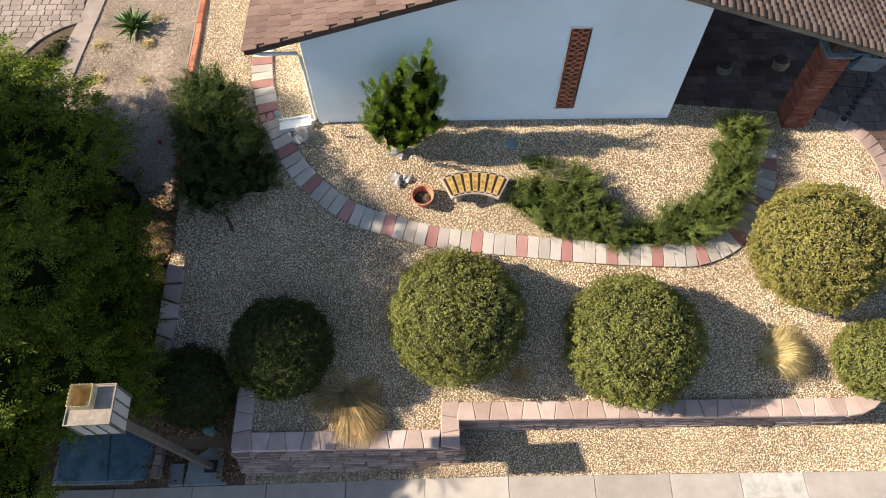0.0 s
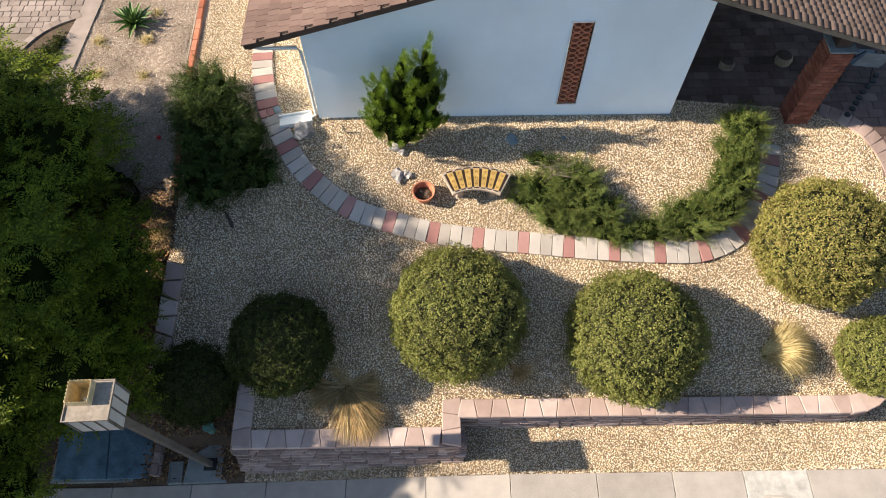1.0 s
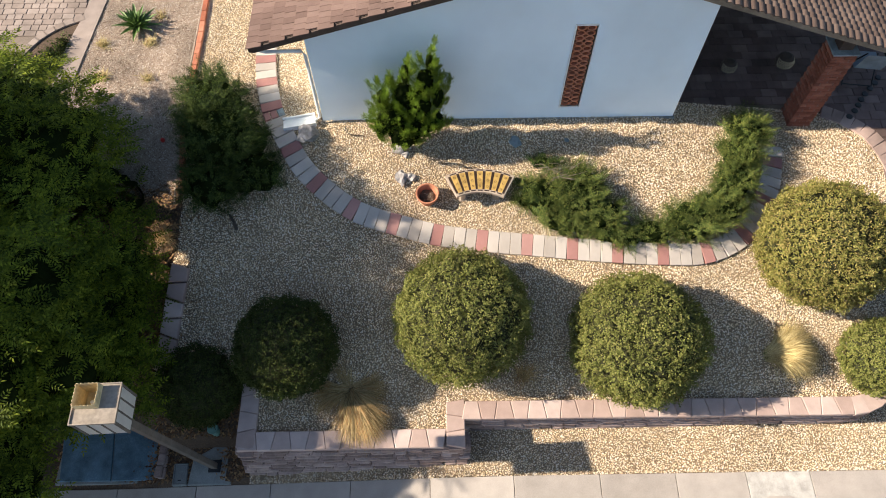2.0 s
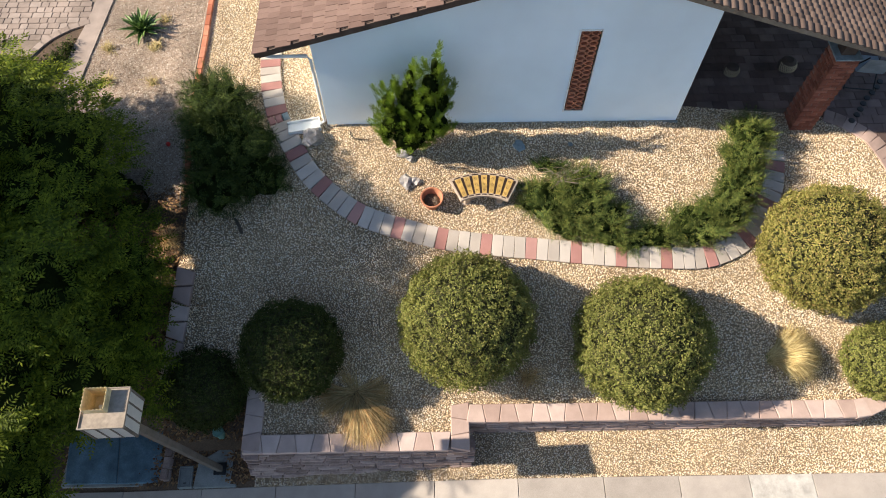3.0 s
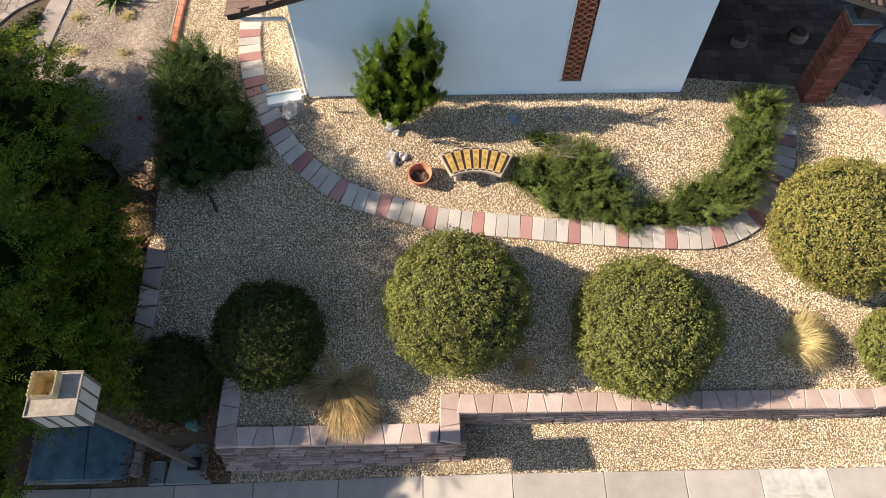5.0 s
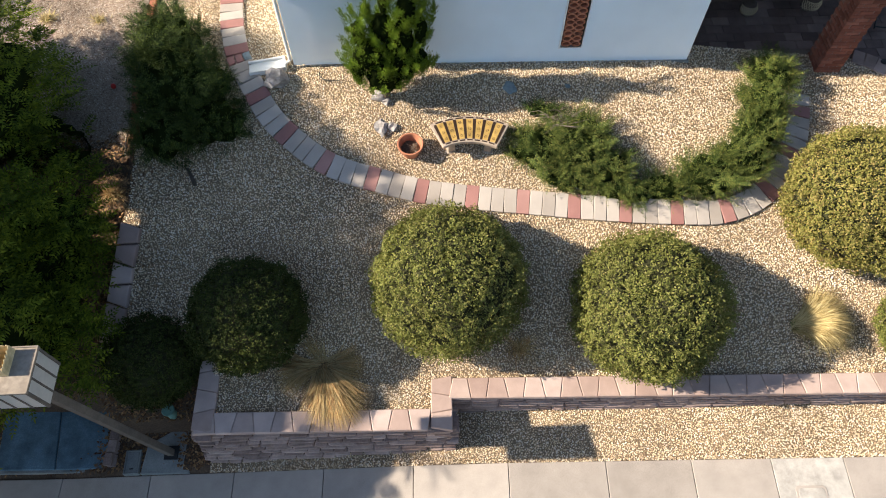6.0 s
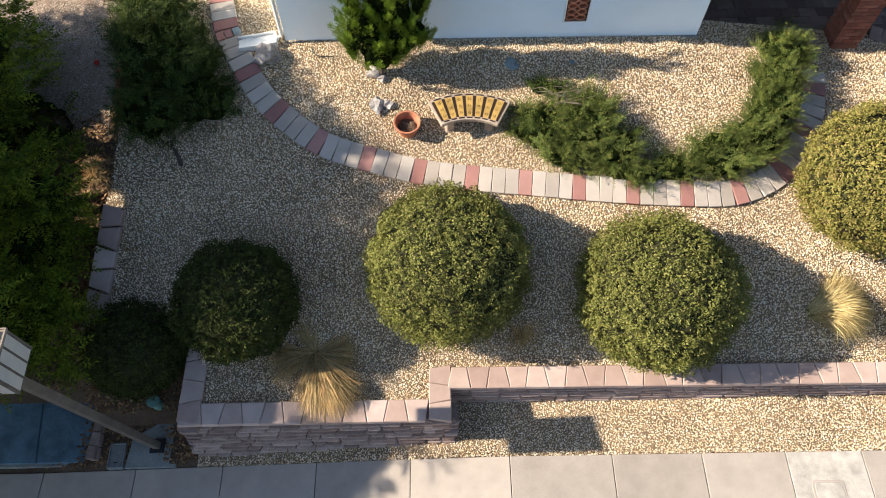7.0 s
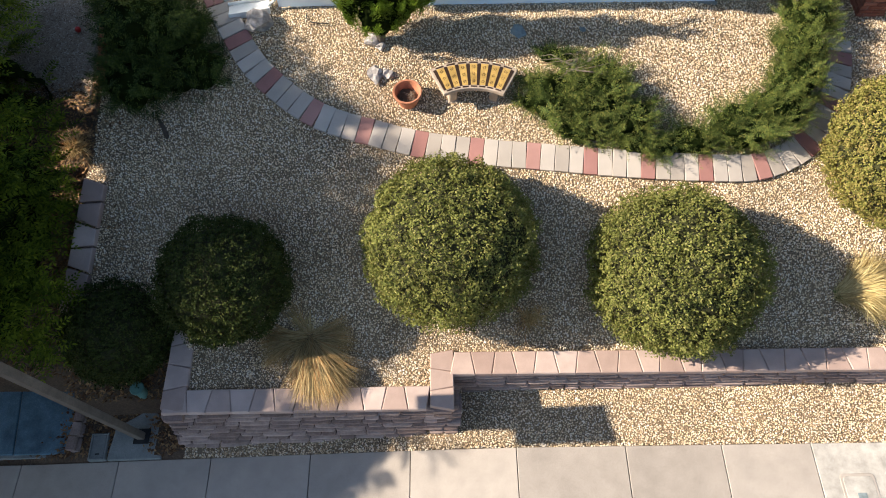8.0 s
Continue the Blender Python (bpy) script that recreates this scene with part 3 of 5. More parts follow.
def make_house():
    top = tagged(empty("house", 0.7, 14, 0), "low single-storey house with stucco gable wall tinted for blue skylight and brown tile roof", "house", kind="structure")
    top.matrix_world = Matrix()
    bm = bmesh.new()
    zb = -0.5
    r = lambda x: roof_z(x) - 0.02
    add_prism(bm, [(-2.56, zb), (1.8, zb), (1.8, r(1.8)), (RIDGE_X, r(RIDGE_X)), (-2.56, r(-2.56))], 10.0, 10.2)
    add_prism(bm, [(1.8, zb), (2.14, zb), (2.14, 0.28), (1.8, 0.28)], 10.0, 10.2)
    add_prism(bm, [(1.8, 2.18), (2.14, 2.18), (2.14, r(2.14)), (1.8, r(1.8))], 10.0, 10.2)
    add_prism(bm, [(2.14, zb), (3.95, zb), (3.95, r(3.95)), (2.14, r(2.14))], 10.0, 10.2)
    bmesh.ops.remove_doubles(bm, verts=bm.verts, dist=0.0005)
    bmesh.ops.recalc_face_normals(bm, faces=bm.faces)
    part("wall_front", bm, M_STUCCO, top, "smooth stucco wall with blue skylight put into its colour")
    part("wall_side", box(-2.56, -2.36, 10.2, 20, zb, roof_z(-2.56) - 0.02), M_STUCCO, top)
    part("wall_side", box(3.75, 3.95, 10.2, 20, zb, roof_z(3.95) - 0.02), M_STUCCO, top)
    part("wall_back", box(-2.56, ROOF_END, 20, 20.2, zb, 2.0), M_STUCCO, top)
    # Unseen wall, added to keep light out of the covered patio.
    part("wall_patio", box(3.95, ROOF_END, 13.6, 13.8, zb, 1.3), M_STUCCO, top)
    part("footing", box(-2.59, 3.98, 9.965, 9.998, -0.5, -0.035), M_PAD, top, "thin grey concrete footing at the wall base")
    # roof decks, fascias and gutter
    bm = bmesh.new()
    add_prism(bm, [(-3.36, roof_z(-3.36) + 0.01), (RIDGE_X, RIDGE_Z + 0.01), (RIDGE_X, RIDGE_Z + 0.11), (-3.36, roof_z(-3.36) + 0.11)], 9.81, 20.3)
    part("roof", bm, M_FASCIA, top, "dark timber roof deck")
    bm = bmesh.new()
    add_prism(bm, [(RIDGE_X, RIDGE_Z + 0.01), (ROOF_END, roof_z(ROOF_END) + 0.01), (ROOF_END, roof_z(ROOF_END) + 0.11), (RIDGE_X, RIDGE_Z + 0.11)], 9.81, 20.3)
    part("roof", bm, M_FASCIA, top, "dark timber roof deck")
    bm = bmesh.new()
    add_prism(bm, [(-3.36, roof_z(-3.36) - 0.01), (RIDGE_X, RIDGE_Z - 0.01), (RIDGE_X, RIDGE_Z + 0.10), (-3.36, roof_z(-3.36) + 0.10)], 9.78, 9.808)
    part("fascia", bm, M_FASCIA, top, "dark brown fascia board")
    bm = bmesh.new()
    add_prism(bm, [(RIDGE_X + 0.003, RIDGE_Z - 0.03), (ROOF_END, roof_z(ROOF_END) - 0.03), (ROOF_END, roof_z(ROOF_END) + 0.11), (RIDGE_X + 0.003, RIDGE_Z + 0.11)], 9.78, 9.808)
    part("fascia", bm, M_FASCIA_TAN, top, "weathered tan fascia board")
    part("gutter", box(-3.44, -3.365, 9.80, 20.3, roof_z(-3.36) - 0.02, roof_z(-3.36) + 0.09), M_FASCIA, top, "dark metal eave gutter")
    # pipe from the gutter down the corner
    pipe = tube([(-3.38, 9.88, 1.88), (-3.2, 9.90, 1.80), (-2.64, 9.95, 1.76), (-2.59, 9.96, 1.66), (-2.59, 9.96, 0.12), (-2.68, 9.93, 0.06)], 0.030, 8)
    part("downspout", pipe, M_WHITE, top, "white painted downspout at the house corner")
    return top


house = make_house()


def make_vent():
    top = tagged(empty("wall_vent", 1.97, 10.0, 0.28), "tall narrow wall opening filled with scalloped red clay breeze tiles", "vent", kind="structure")
    top.matrix_world = Matrix()
    bm = bmesh.new()
    add_box(bm, 1.775, 1.80, 9.975, 10.10, 0.265, 2.21)
    add_box(bm, 2.14, 2.155, 9.985, 10.10, 0.265, 2.195)
    add_box(bm, 1.8, 2.14, 9.985, 10.10, 2.18, 2.21)
    add_box(bm, 1.8, 2.14, 9.985, 10.10, 0.265, 0.28)
    part("frame", bm, M_WHITE, top, "white painted metal edge")
    # Near-black sheet paints the darkness behind the tile holes.
    part("backing", box(1.805, 2.135, 10.15, 10.19, 0.285, 2.175), M_DARKVOID, top)
    bm = bmesh.new()
    k = 14
    for i in range(k):
        a0, a1 = math.tau * i / k, math.tau * (i + 1) / k
        q = [(0.081 * math.cos(a), 0.060 * math.sin(a)) for a in (a0, a1)] + [(0.058 * math.cos(a), 0.037 * math.sin(a)) for a in (a1, a0)]
        add_prism(bm, q, -0.05, 0.05)
    bmesh.ops.recalc_face_normals(bm, faces=bm.faces)
    add_box(bm, -0.079, 0.079, 0.03, 0.042, -0.052, 0.052)
    me = to_mesh("breeze_tile", bm, M_VENT)
    for row in range(17):
        for col in range(2):
            part("breeze_tile", me, None, top, m=pose(1.891 + 0.158 * col, 10.055, 0.340 + row * 0.1115, 0, 0, 0))


make_vent()


def make_pillar():
    x0, x1, y0, y1 = 6.21, 6.64, 9.97, 10.40
    top = tagged(empty("brick_pillar", 6.41, 10.18, -0.4), "square red brick patio pillar with a grey cap", "pillar", kind="structure")
    top.matrix_world = Matrix()
    part("core", box(x0 + 0.012, x1 - 0.012, y0 + 0.012, y1 - 0.012, -0.55, 1.47), M_MORTAR, top, "pale mortar joints")
    bm = bmesh.new()
    add_box(bm, -0.1, 0.1, -0.047, 0.047, 0, 0.058, 0.006)
    me = to_mesh("brick", bm, M_BRICK)
    rnd = random.Random(5)
    for c in range(28):
        z = -0.5 + c * 0.0695
        # running bond: each course turns the corner the other way round
        if c % 2:
            laid = [(x0 + 0.1, y0 + 0.045, 0), (x0 + 0.315, y0 + 0.045, 0), (x0 + 0.115, y1 - 0.045, 0), (x0 + 0.33, y1 - 0.045, 0), (x0 + 0.045, y0 + 0.215, 90), (x1 - 0.045, y0 + 0.215, 90)]
        else:
            laid = [(x0 + 0.215, y0 + 0.045, 0), (x0 + 0.215, y1 - 0.045, 0), (x0 + 0.045, y0 + 0.1, 90), (x0 + 0.045, y0 + 0.33, 90), (x1 - 0.045, y0 + 0.1, 90), (x1 - 0.045, y0 + 0.33, 90)]
        for bx, by, a in laid:
            part("brick", me, None, top, m=pose(bx + rnd.uniform(-0.003, 0.003), by + rnd.uniform(-0.003, 0.003), z, 0, 0, a + rnd.uniform(-0.6, 0.6)))
    part("cap", box(x0 - 0.02, x1 + 0.02, y0 - 0.02, y1 + 0.02, 1.472, 1.50, 0.01), M_BLUESTONE, top, "blue-grey metal cap")
    part("post_head", box(x0 + 0.1, x1 - 0.1, y0 + 0.1, y1 - 0.1, 1.501, 1.86), M_FASCIA, top, "dark timber head under the roof")


make_pillar()


# ---- shrubs ----
def ball_shrub(x, y, zc, r, mat, label, seed, squash=0.9, size=0.034):
    """A clipped ball: small leaves in loose whorls at the twig tips, over a core coloured dark as shade."""
    gz, whorls = h(x, y), int(11800 * r * r)
    top = tagged(empty("ball_shrub", x, y, gz), label, "shrub", "clipped ball shrubs in the gravel")
    d = sphere_dirs(whorls, -0.75)
    uneven = lumps(d, 2.4, 0.08, seed) * lumps(d, 7.0, 0.12, seed + 3) * lumps(d, 15.0, 0.05, seed + 5)
    rad = r * uneven * RNG.uniform(0.90, 1.01, whorls)
    p = d * rad[:, None] * np.array([1, 1, squash]) + np.array([0, 0, zc - gz])
    p[:, 2] = np.maximum(p[:, 2], -0.02)
    tip = unit(d + RNG.normal(0, 0.45, (whorls, 3)))
    across = unit(np.cross(tip, RNG.normal(0, 1, (whorls, 3))))
    other = np.cross(tip, across)
    vs = []
    for k in range(4):
        a = RNG.uniform(0, math.tau, (whorls, 1))
        way = unit(tip * RNG.uniform(0.1, 1.3, (whorls, 1)) + across * np.cos(a) + other * np.sin(a))
        v, _ = leaf_quads(p + RNG.normal(0, 0.012, (whorls, 3)), way, tip + RNG.normal(0, 0.4, (whorls, 3)), RNG.uniform(0.65, 1.25, whorls) * size, RNG.uniform(0.7, 1.15, whorls) * size * 0.68)
        vs.append(v)
    v = np.concatenate(vs)
    f = np.arange(len(v)).reshape(-1, 4)
    part("foliage", mesh_of("foliage", v, f, mat), None, top)
    part("inner_canopy", core_mesh("inner_canopy", r * 0.85, squash, seed, M_BALLCORE), None, top, "dark core painted as shade inside the crown", pose(0, 0, zc - gz))
    part("trunk", tube([(0, 0, -0.08), (0.02, 0.0, (zc - gz) * 0.5), (0, 0, zc - gz)], [0.07, 0.06, 0.04]), M_BARK, top)
    return top


ball_shrub(-0.06, 6.30, -0.70, 1.13, M_BALL, "large round clipped shrub with small olive-green leaves", 1.0)
ball_shrub(2.89, 5.92, -0.90, 1.135, M_BALL, "large round clipped shrub, olive green with brownish tips", 2.0)
ball_shrub(6.12, 7.30, -0.20, 1.10, M_BALL_YELLOW, "large round shrub with yellowing leaves", 3.0)
ball_shrub(7.02, 5.60, -1.10, 0.66, M_BALL, "smaller round clipped shrub beside the wall's curved end", 4.0)
ball_shrub(-3.02, 5.85, -0.85, 0.85, M_BALL_SHADED, "round green shrub, leaves coloured dark for the tree's shade", 5.0)
ball_shrub(-4.62, 5.50, -1.62, 0.73, M_BALL_SHADED, "low shrub growing outside the wall corner, leaves coloured dark for the tree's shade", 6.0)


def juniper(name, blobs, mat, label, category, count, length, pairs=4, leaf=0.05, wid=0.016, upward=0.25, seed=1.0, group=""):
    """A sprawling conifer: feathered sprays over overlapping lobes (x, y, z, rx, ry, rz)."""
    bx, by = blobs[0][0], blobs[0][1]
    gz = h(bx, by)
    top = tagged(empty(name, bx, by, gz), label, category, group)
    area = np.array([b[3] * b[4] + b[4] * b[5] + b[3] * b[5] for b in blobs])
    vs = []
    for i, (x, y, z, rx, ry, rz) in enumerate(blobs):
        n = int(count * area[i] / area.sum())
        # sprays stand in tufts round the branch tips
        c = max(6, n // 7)
        d0 = sphere_dirs(c, -0.35)
        k0 = lumps(d0, 3.0, 0.36, seed + i) * RNG.uniform(0.70, 1.08, c)
        lean = unit(d0 * np.array([1, 1, 0.6]) + np.array([0, 0, upward]) + RNG.normal(0, 0.3, (c, 3)))
        pick = RNG.integers(0, c, n)
        d = unit(d0[pick] + RNG.normal(0, 0.07, (n, 3)))
        p = d * k0[pick][:, None] * np.array([rx, ry, rz]) + np.array([x - bx, y - by, z - gz])
        way = unit(lean[pick] + RNG.normal(0, 0.38, (n, 3)))
        nor = unit(d + np.array([0, 0, 0.6]) + RNG.normal(0, 0.3, (n, 3)))
        v, _ = fronds(p - way * length * 0.5, way, nor, RNG.uniform(0.6, 1.25, n) * length, pairs, leaf, wid, 0.75, 0.1)
        vs.append(v)
        part("inner_canopy", core_mesh("inner_canopy", 1.0, 1.0, seed + i, amount=0.3), None, top, "near-black core painted as shade between the twigs", Matrix.LocRotScale((x - bx, y - by, z - gz), None, (rx * 0.74, ry * 0.74, rz * 0.72)))
    v = np.concatenate(vs)
    part("foliage", mesh_of("foliage", v, np.arange(len(v)).reshape(-1, 4), mat), None, top)
    return top


juniper("spreading_juniper", [(-4.4, 9.45, 0.18, 0.74, 0.72, 0.66), (-4.55, 10.15, 0.27, 0.62, 0.62, 0.60), (-3.80, 8.95, -0.18, 0.60, 0.52, 0.36), (-4.5, 8.65, -0.16, 0.5, 0.5, 0.36), (-3.88, 9.62, -0.10, 0.36, 0.42, 0.34)],
        M_JUNIPER, "wide dark green spreading juniper by the brick edging", "shrub", 4300, 0.26, 9, 0.045, 0.011, 0.3, 2.0)

juniper("creeping_juniper", [(2.05, 8.35, -0.30, 0.55, 0.50, 0.42), (1.40, 8.42, -0.30, 0.48, 0.42, 0.36), (2.45, 8.05, -0.42, 0.42, 0.38, 0.34), (1.85, 8.0, -0.5, 0.45, 0.28, 0.26), (2.55, 7.80, -0.58, 0.3, 0.24, 0.22), (2.15, 8.72, -0.25, 0.35, 0.3, 0.25)],
        M_JUNIPER_OLIVE, "olive-green creeping juniper with some bare grey twigs beside the bench", "shrub", 3000, 0.31, 10, 0.038, 0.0095, 0.45, 5.0, "low junipers behind the paver edging")
juniper("creeping_juniper", [(4.10, 7.98, -0.48, 0.55, 0.42, 0.34), (3.35, 7.80, -0.58, 0.42, 0.26, 0.24), (4.62, 8.25, -0.42, 0.42, 0.40, 0.34), (4.92, 8.72, -0.30, 0.38, 0.42, 0.34), (5.10, 9.20, -0.22, 0.38, 0.42, 0.36), (5.28, 9.70, -0.15, 0.40, 0.40, 0.38), (2.95, 7.72, -0.60, 0.28, 0.2, 0.2)],
        M_JUNIPER_OLIVE, "curved bank of green creeping juniper along the paver edging", "shrub", 3500, 0.31, 10, 0.038, 0.0095, 0.45, 8.0, "low junipers behind the paver edging")


def bare_twigs(x, y, z):
    top = tagged(empty("bare_branch", x, y, z), "bundle of bare grey juniper twigs lying on the foliage", "branch")
    rnd = random.Random(21)
    for k in range(16):
        a = rnd.uniform(-0.5, 0.5) + (math.pi if k % 3 == 0 else 0)
        L = rnd.uniform(0.25, 0.5)
        p0 = (rnd.uniform(-0.2, 0.2), rnd.uniform(-0.12, 0.12), rnd.uniform(0, 0.06))
        part("twig", tube([p0, (p0[0] + L * 0.5 * math.cos(a), p0[1] + L * 0.5 * math.sin(a), p0[2] + 0.06), (p0[0] + L * math.cos(a + 0.2), p0[1] + L * math.sin(a + 0.2), p0[2] + 0.04)], [0.008, 0.006, 0.002], 5), M_TWIG, top)


bare_twigs(1.72, 8.72, -0.06)
juniper("juniper_sprig", [(1.48, 9.0, -0.12, 0.26, 0.13, 0.12)], M_JUNIPER, "small dark juniper sprig growing out of the gravel", "shrub", 150, 0.2, 7, 0.04, 0.011, 0.4, 9.0)


def conifer():
    x, y = -1.04, 9.36
    gz = h(x, y)
    top = tagged(empty("dwarf_conifer", x, y, gz), "bright green upright dwarf conifer against the house wall", "conifer")
    lobes = [(0.02, 0.0, 0.45, 0.46, 0.40, 0.40), (0.30, 0.06, 0.62, 0.40, 0.36, 0.42), (-0.18, 0.02, 0.85, 0.36, 0.32, 0.38), (0.28, 0.05, 1.08, 0.40, 0.34, 0.42), (0.06, 0.05, 1.30, 0.26, 0.24, 0.36), (0.42, 0.08, 1.52, 0.22, 0.22, 0.42),
             (-0.30, 0.04, 1.22, 0.16, 0.16, 0.30), (0.50, 0.10, 1.92, 0.11, 0.11, 0.28), (0.10, 0.06, 1.72, 0.11, 0.11, 0.26), (0.62, 0.05, 1.25, 0.16, 0.18, 0.34), (-0.36, 0.0, 0.62, 0.2, 0.2, 0.3), (0.60, 0.0, 0.75, 0.18, 0.2, 0.3)]
    lobes = [(lx, ly * 0.8, 0.02 + lz * 1.10, rx * 0.95, ry * 0.8, rz * 1.0) for lx, ly, lz, rx, ry, rz in lobes]
    area = np.array([b[3] * b[5] for b in lobes])
    vs = []
    for i, (lx, ly, lz, rx, ry, rz) in enumerate(lobes):
        part("inner_canopy", core_mesh("inner_canopy", 1.0, 1.0, 30.0 + i, amount=0.3), None, top, "near-black core painted as shade between the twigs", Matrix.LocRotScale((lx, ly, lz), None, (rx * 0.62, ry * 0.62, rz * 0.7)))
        for d0 in sphere_dirs(max(3, int(190 * area[i] / area.sum())), -0.5):
            c = np.array([lx, ly, lz]) + d0 * np.array([rx, ry, rz]) * 0.85
            lean = unit(d0 * np.array([0.55, 0.55, 0.2]) + np.array([0, 0, 1.0]))
            n, tall = 75, RNG.uniform(0.24, 0.44)
            f = RNG.uniform(0, 1, n) ** 0.8
            d = sphere_dirs(n, -0.3) * np.array([1, 1, 0.3])
            p = c + lean * ((f - 0.35) * tall)[:, None] + d * (0.056 * (1 - f * 0.92))[:, None]
            v, _ = fronds(p, unit(lean + d * 0.8), unit(d + RNG.normal(0, 0.3, (n, 3))), RNG.uniform(0.04, 0.075, n), 3, 0.026, 0.010, 0.38, 0.0)
            vs.append(v)
    v = np.concatenate(vs)
    part("foliage", mesh_of("foliage", v, np.arange(len(v)).reshape(-1, 4), M_CONIFER), None, top)
    part("trunk", tube([(0, 0, -0.1), (0.03, 0.02, 0.3), (0.15, 0.03, 0.9), (0.35, 0.06, 1.5)], [0.08, 0.07, 0.05, 0.03]), M_BARK, top)


conifer()


# ---- big tree ----
def big_tree():
    x, y = -8.85, 7.1
    gz = h(x, y)
    top = tagged(empty("tree", x, y, gz), "broad tree with feathery green and yellow-green pinnate leaves", "tree")
    part("trunk", tube([(0, 0, -0.2), (0.05, 0.05, 0.6), (0.0, 0.1, 1.4)], [0.24, 0.19, 0.16], 12), M_BARK, top)
    # Lobes left of the trunk are out of view, added to shape the shade.
    crown_lobes = [(0.1, 0.0, 1.7, 2.1, 2.3, 1.3), (-3.4, -2.6, 3.5, 1.7, 1.9, 1.4), (-3.0, 1.4, 1.4, 1.9, 2.2, 1.5), (2.0, 1.3, 2.15, 1.3, 1.45, 1.05), (1.0, 1.45, 3.05, 1.25, 1.3, 1.1), (-0.4, 2.0, 2.6, 1.3, 1.2, 1.1), (-3.4, 0.75, 6.0, 1.5, 1.0, 1.35), (1.95, -0.9, 1.8, 1.35, 1.35, 1.0),
                   (1.1, 2.4, 2.05, 1.2, 0.95, 0.95), (-1.5, -0.6, 4.4, 1.4, 1.25, 1.1), (-3.4, -0.8, 5.6, 1.6, 1.55, 1.4), (1.7, -2.2, 1.6, 1.1, 1.05, 0.8), (-1.6, 0.5, 1.9, 1.9, 2.4, 1.5),
                   (-0.4, -0.9, 3.4, 1.2, 1.3, 1.0), (-0.5, -3.1, 2.65, 1.25, 1.3, 1.0), (-3.4, -4.6, 2.7, 1.7, 1.5, 1.3), (-1.7, -4.8, 1.5, 1.4, 1.2, 1.1)]
    skirt_lobes = [(-2.2, -2.6, 0.9, 2.0, 1.7, 1.3), (2.85, 0.0, 0.9, 0.75, 0.9, 0.65), (0.1, -3.2, 1.3, 1.2, 0.9, 1.0), (-1.6, -3.7, 1.3, 1.3, 1.3, 1.2), (2.7, -1.7, 1.2, 0.7, 0.75, 0.55),
                   (2.6, 1.45, 0.9, 0.7, 0.65, 0.55), (2.8, -1.7, 0.4, 0.65, 0.85, 0.6), (2.7, -0.7, 0.5, 0.6, 0.8, 0.6), (1.85, -2.7, 0.7, 0.75, 0.8, 0.6), (1.75, -3.5, 0.3, 0.75, 0.65, 0.55), (0.6, -3.5, 0.2, 0.9, 0.8, 0.7), (2.98, -0.7, 0.35, 0.55, 0.9, 0.5), (3.0, 0.3, 0.45, 0.5, 0.7, 0.5), (2.85, -1.6, 0.25, 0.6, 0.8, 0.5)]
    lobes = crown_lobes + skirt_lobes
    rnd = random.Random(3)
    for i, (lx, ly, lz, rx, ry, rz) in enumerate(lobes):
        mid = (lx * 0.45 + rnd.uniform(-0.15, 0.15), ly * 0.45, 1.2 + (lz - 1.2) * 0.35)
        part("limb", tube([(0.0, 0.08, 1.2), mid, (lx * 0.8, ly * 0.8, lz - 0.1), (lx, ly, lz + rz * 0.4)], [0.10, 0.08, 0.05, 0.02], 7), M_BARK, top)
    area = np.array([b[3] * b[4] + b[4] * b[5] + b[3] * b[5] for b in lobes])

    def dapple_cut(q):
        """Points on sun rays to chosen spots beside the wall, cleared to place dapples."""
        hit = np.zeros(len(q), bool)
        for gx, gy, rad in ((-5.05, 7.52, 0.20), (-5.2, 7.8, 0.22), (-5.3, 8.05, 0.18), (-5.42, 7.3, 0.17), (-5.45, 7.62, 0.15), (-5.25, 8.5, 0.17), (-5.1, 8.75, 0.16), (-5.16, 7.15, 0.10)):
            rel = q + np.array([x, y, gz]) - np.array([gx, gy, h(gx, gy)])
            along = rel @ np.array(SUN_WAY)
            hit |= np.linalg.norm(rel - along[:, None] * np.array(SUN_WAY), axis=1) < rad
        return hit

    vs = []
    for i, (lx, ly, lz, rx, ry, rz) in enumerate(lobes):
        n = int(14500 * area[i] / area.sum() * (1.5 if lx > 0.8 else 0.8))
        # leaves stand in rosettes at the ends of the twigs, with dark gaps between them
        c = max(4, n // 13)
        d0 = sphere_dirs(c, -0.4)
        k0 = lumps(d0, 2.8, 0.55, 40.0 + i) * RNG.uniform(0.55, 1.04, c)
        pick = RNG.integers(0, c, n)
        d = d0[pick]
        p = d * k0[pick][:, None] * np.array([rx, ry, rz]) + np.array([lx, ly, lz])
        a = RNG.uniform(0, math.tau, n)
        ring = np.stack([np.cos(a), np.sin(a), np.zeros(n)], 1)
        way = unit(d * np.array([0.35, 0.35, 0.1]) + ring * 0.9 + np.array([0, 0, 0.25]) + RNG.normal(0, 0.1, (n, 3)))
        nor = unit(np.array([0, 0, 1.0]) + d * 0.35 + RNG.normal(0, 0.12, (n, 3)))
        p = p + way * 0.04 + RNG.normal(0, 0.03, (n, 3))
        open_sky = dapple_cut(p + way * 0.06) | dapple_cut(p + way * 0.18) | dapple_cut(p + way * 0.32)
        p, way, nor, n = p[~open_sky], way[~open_sky], nor[~open_sky], int((~open_sky).sum())
        v, _ = fronds(p, way, nor, RNG.uniform(0.26, 0.46, n), 9, 0.085, 0.028, 1.0, 0.32)
        vs.append(v)
        fill = 0.72 if lz > 2.25 else 0.66
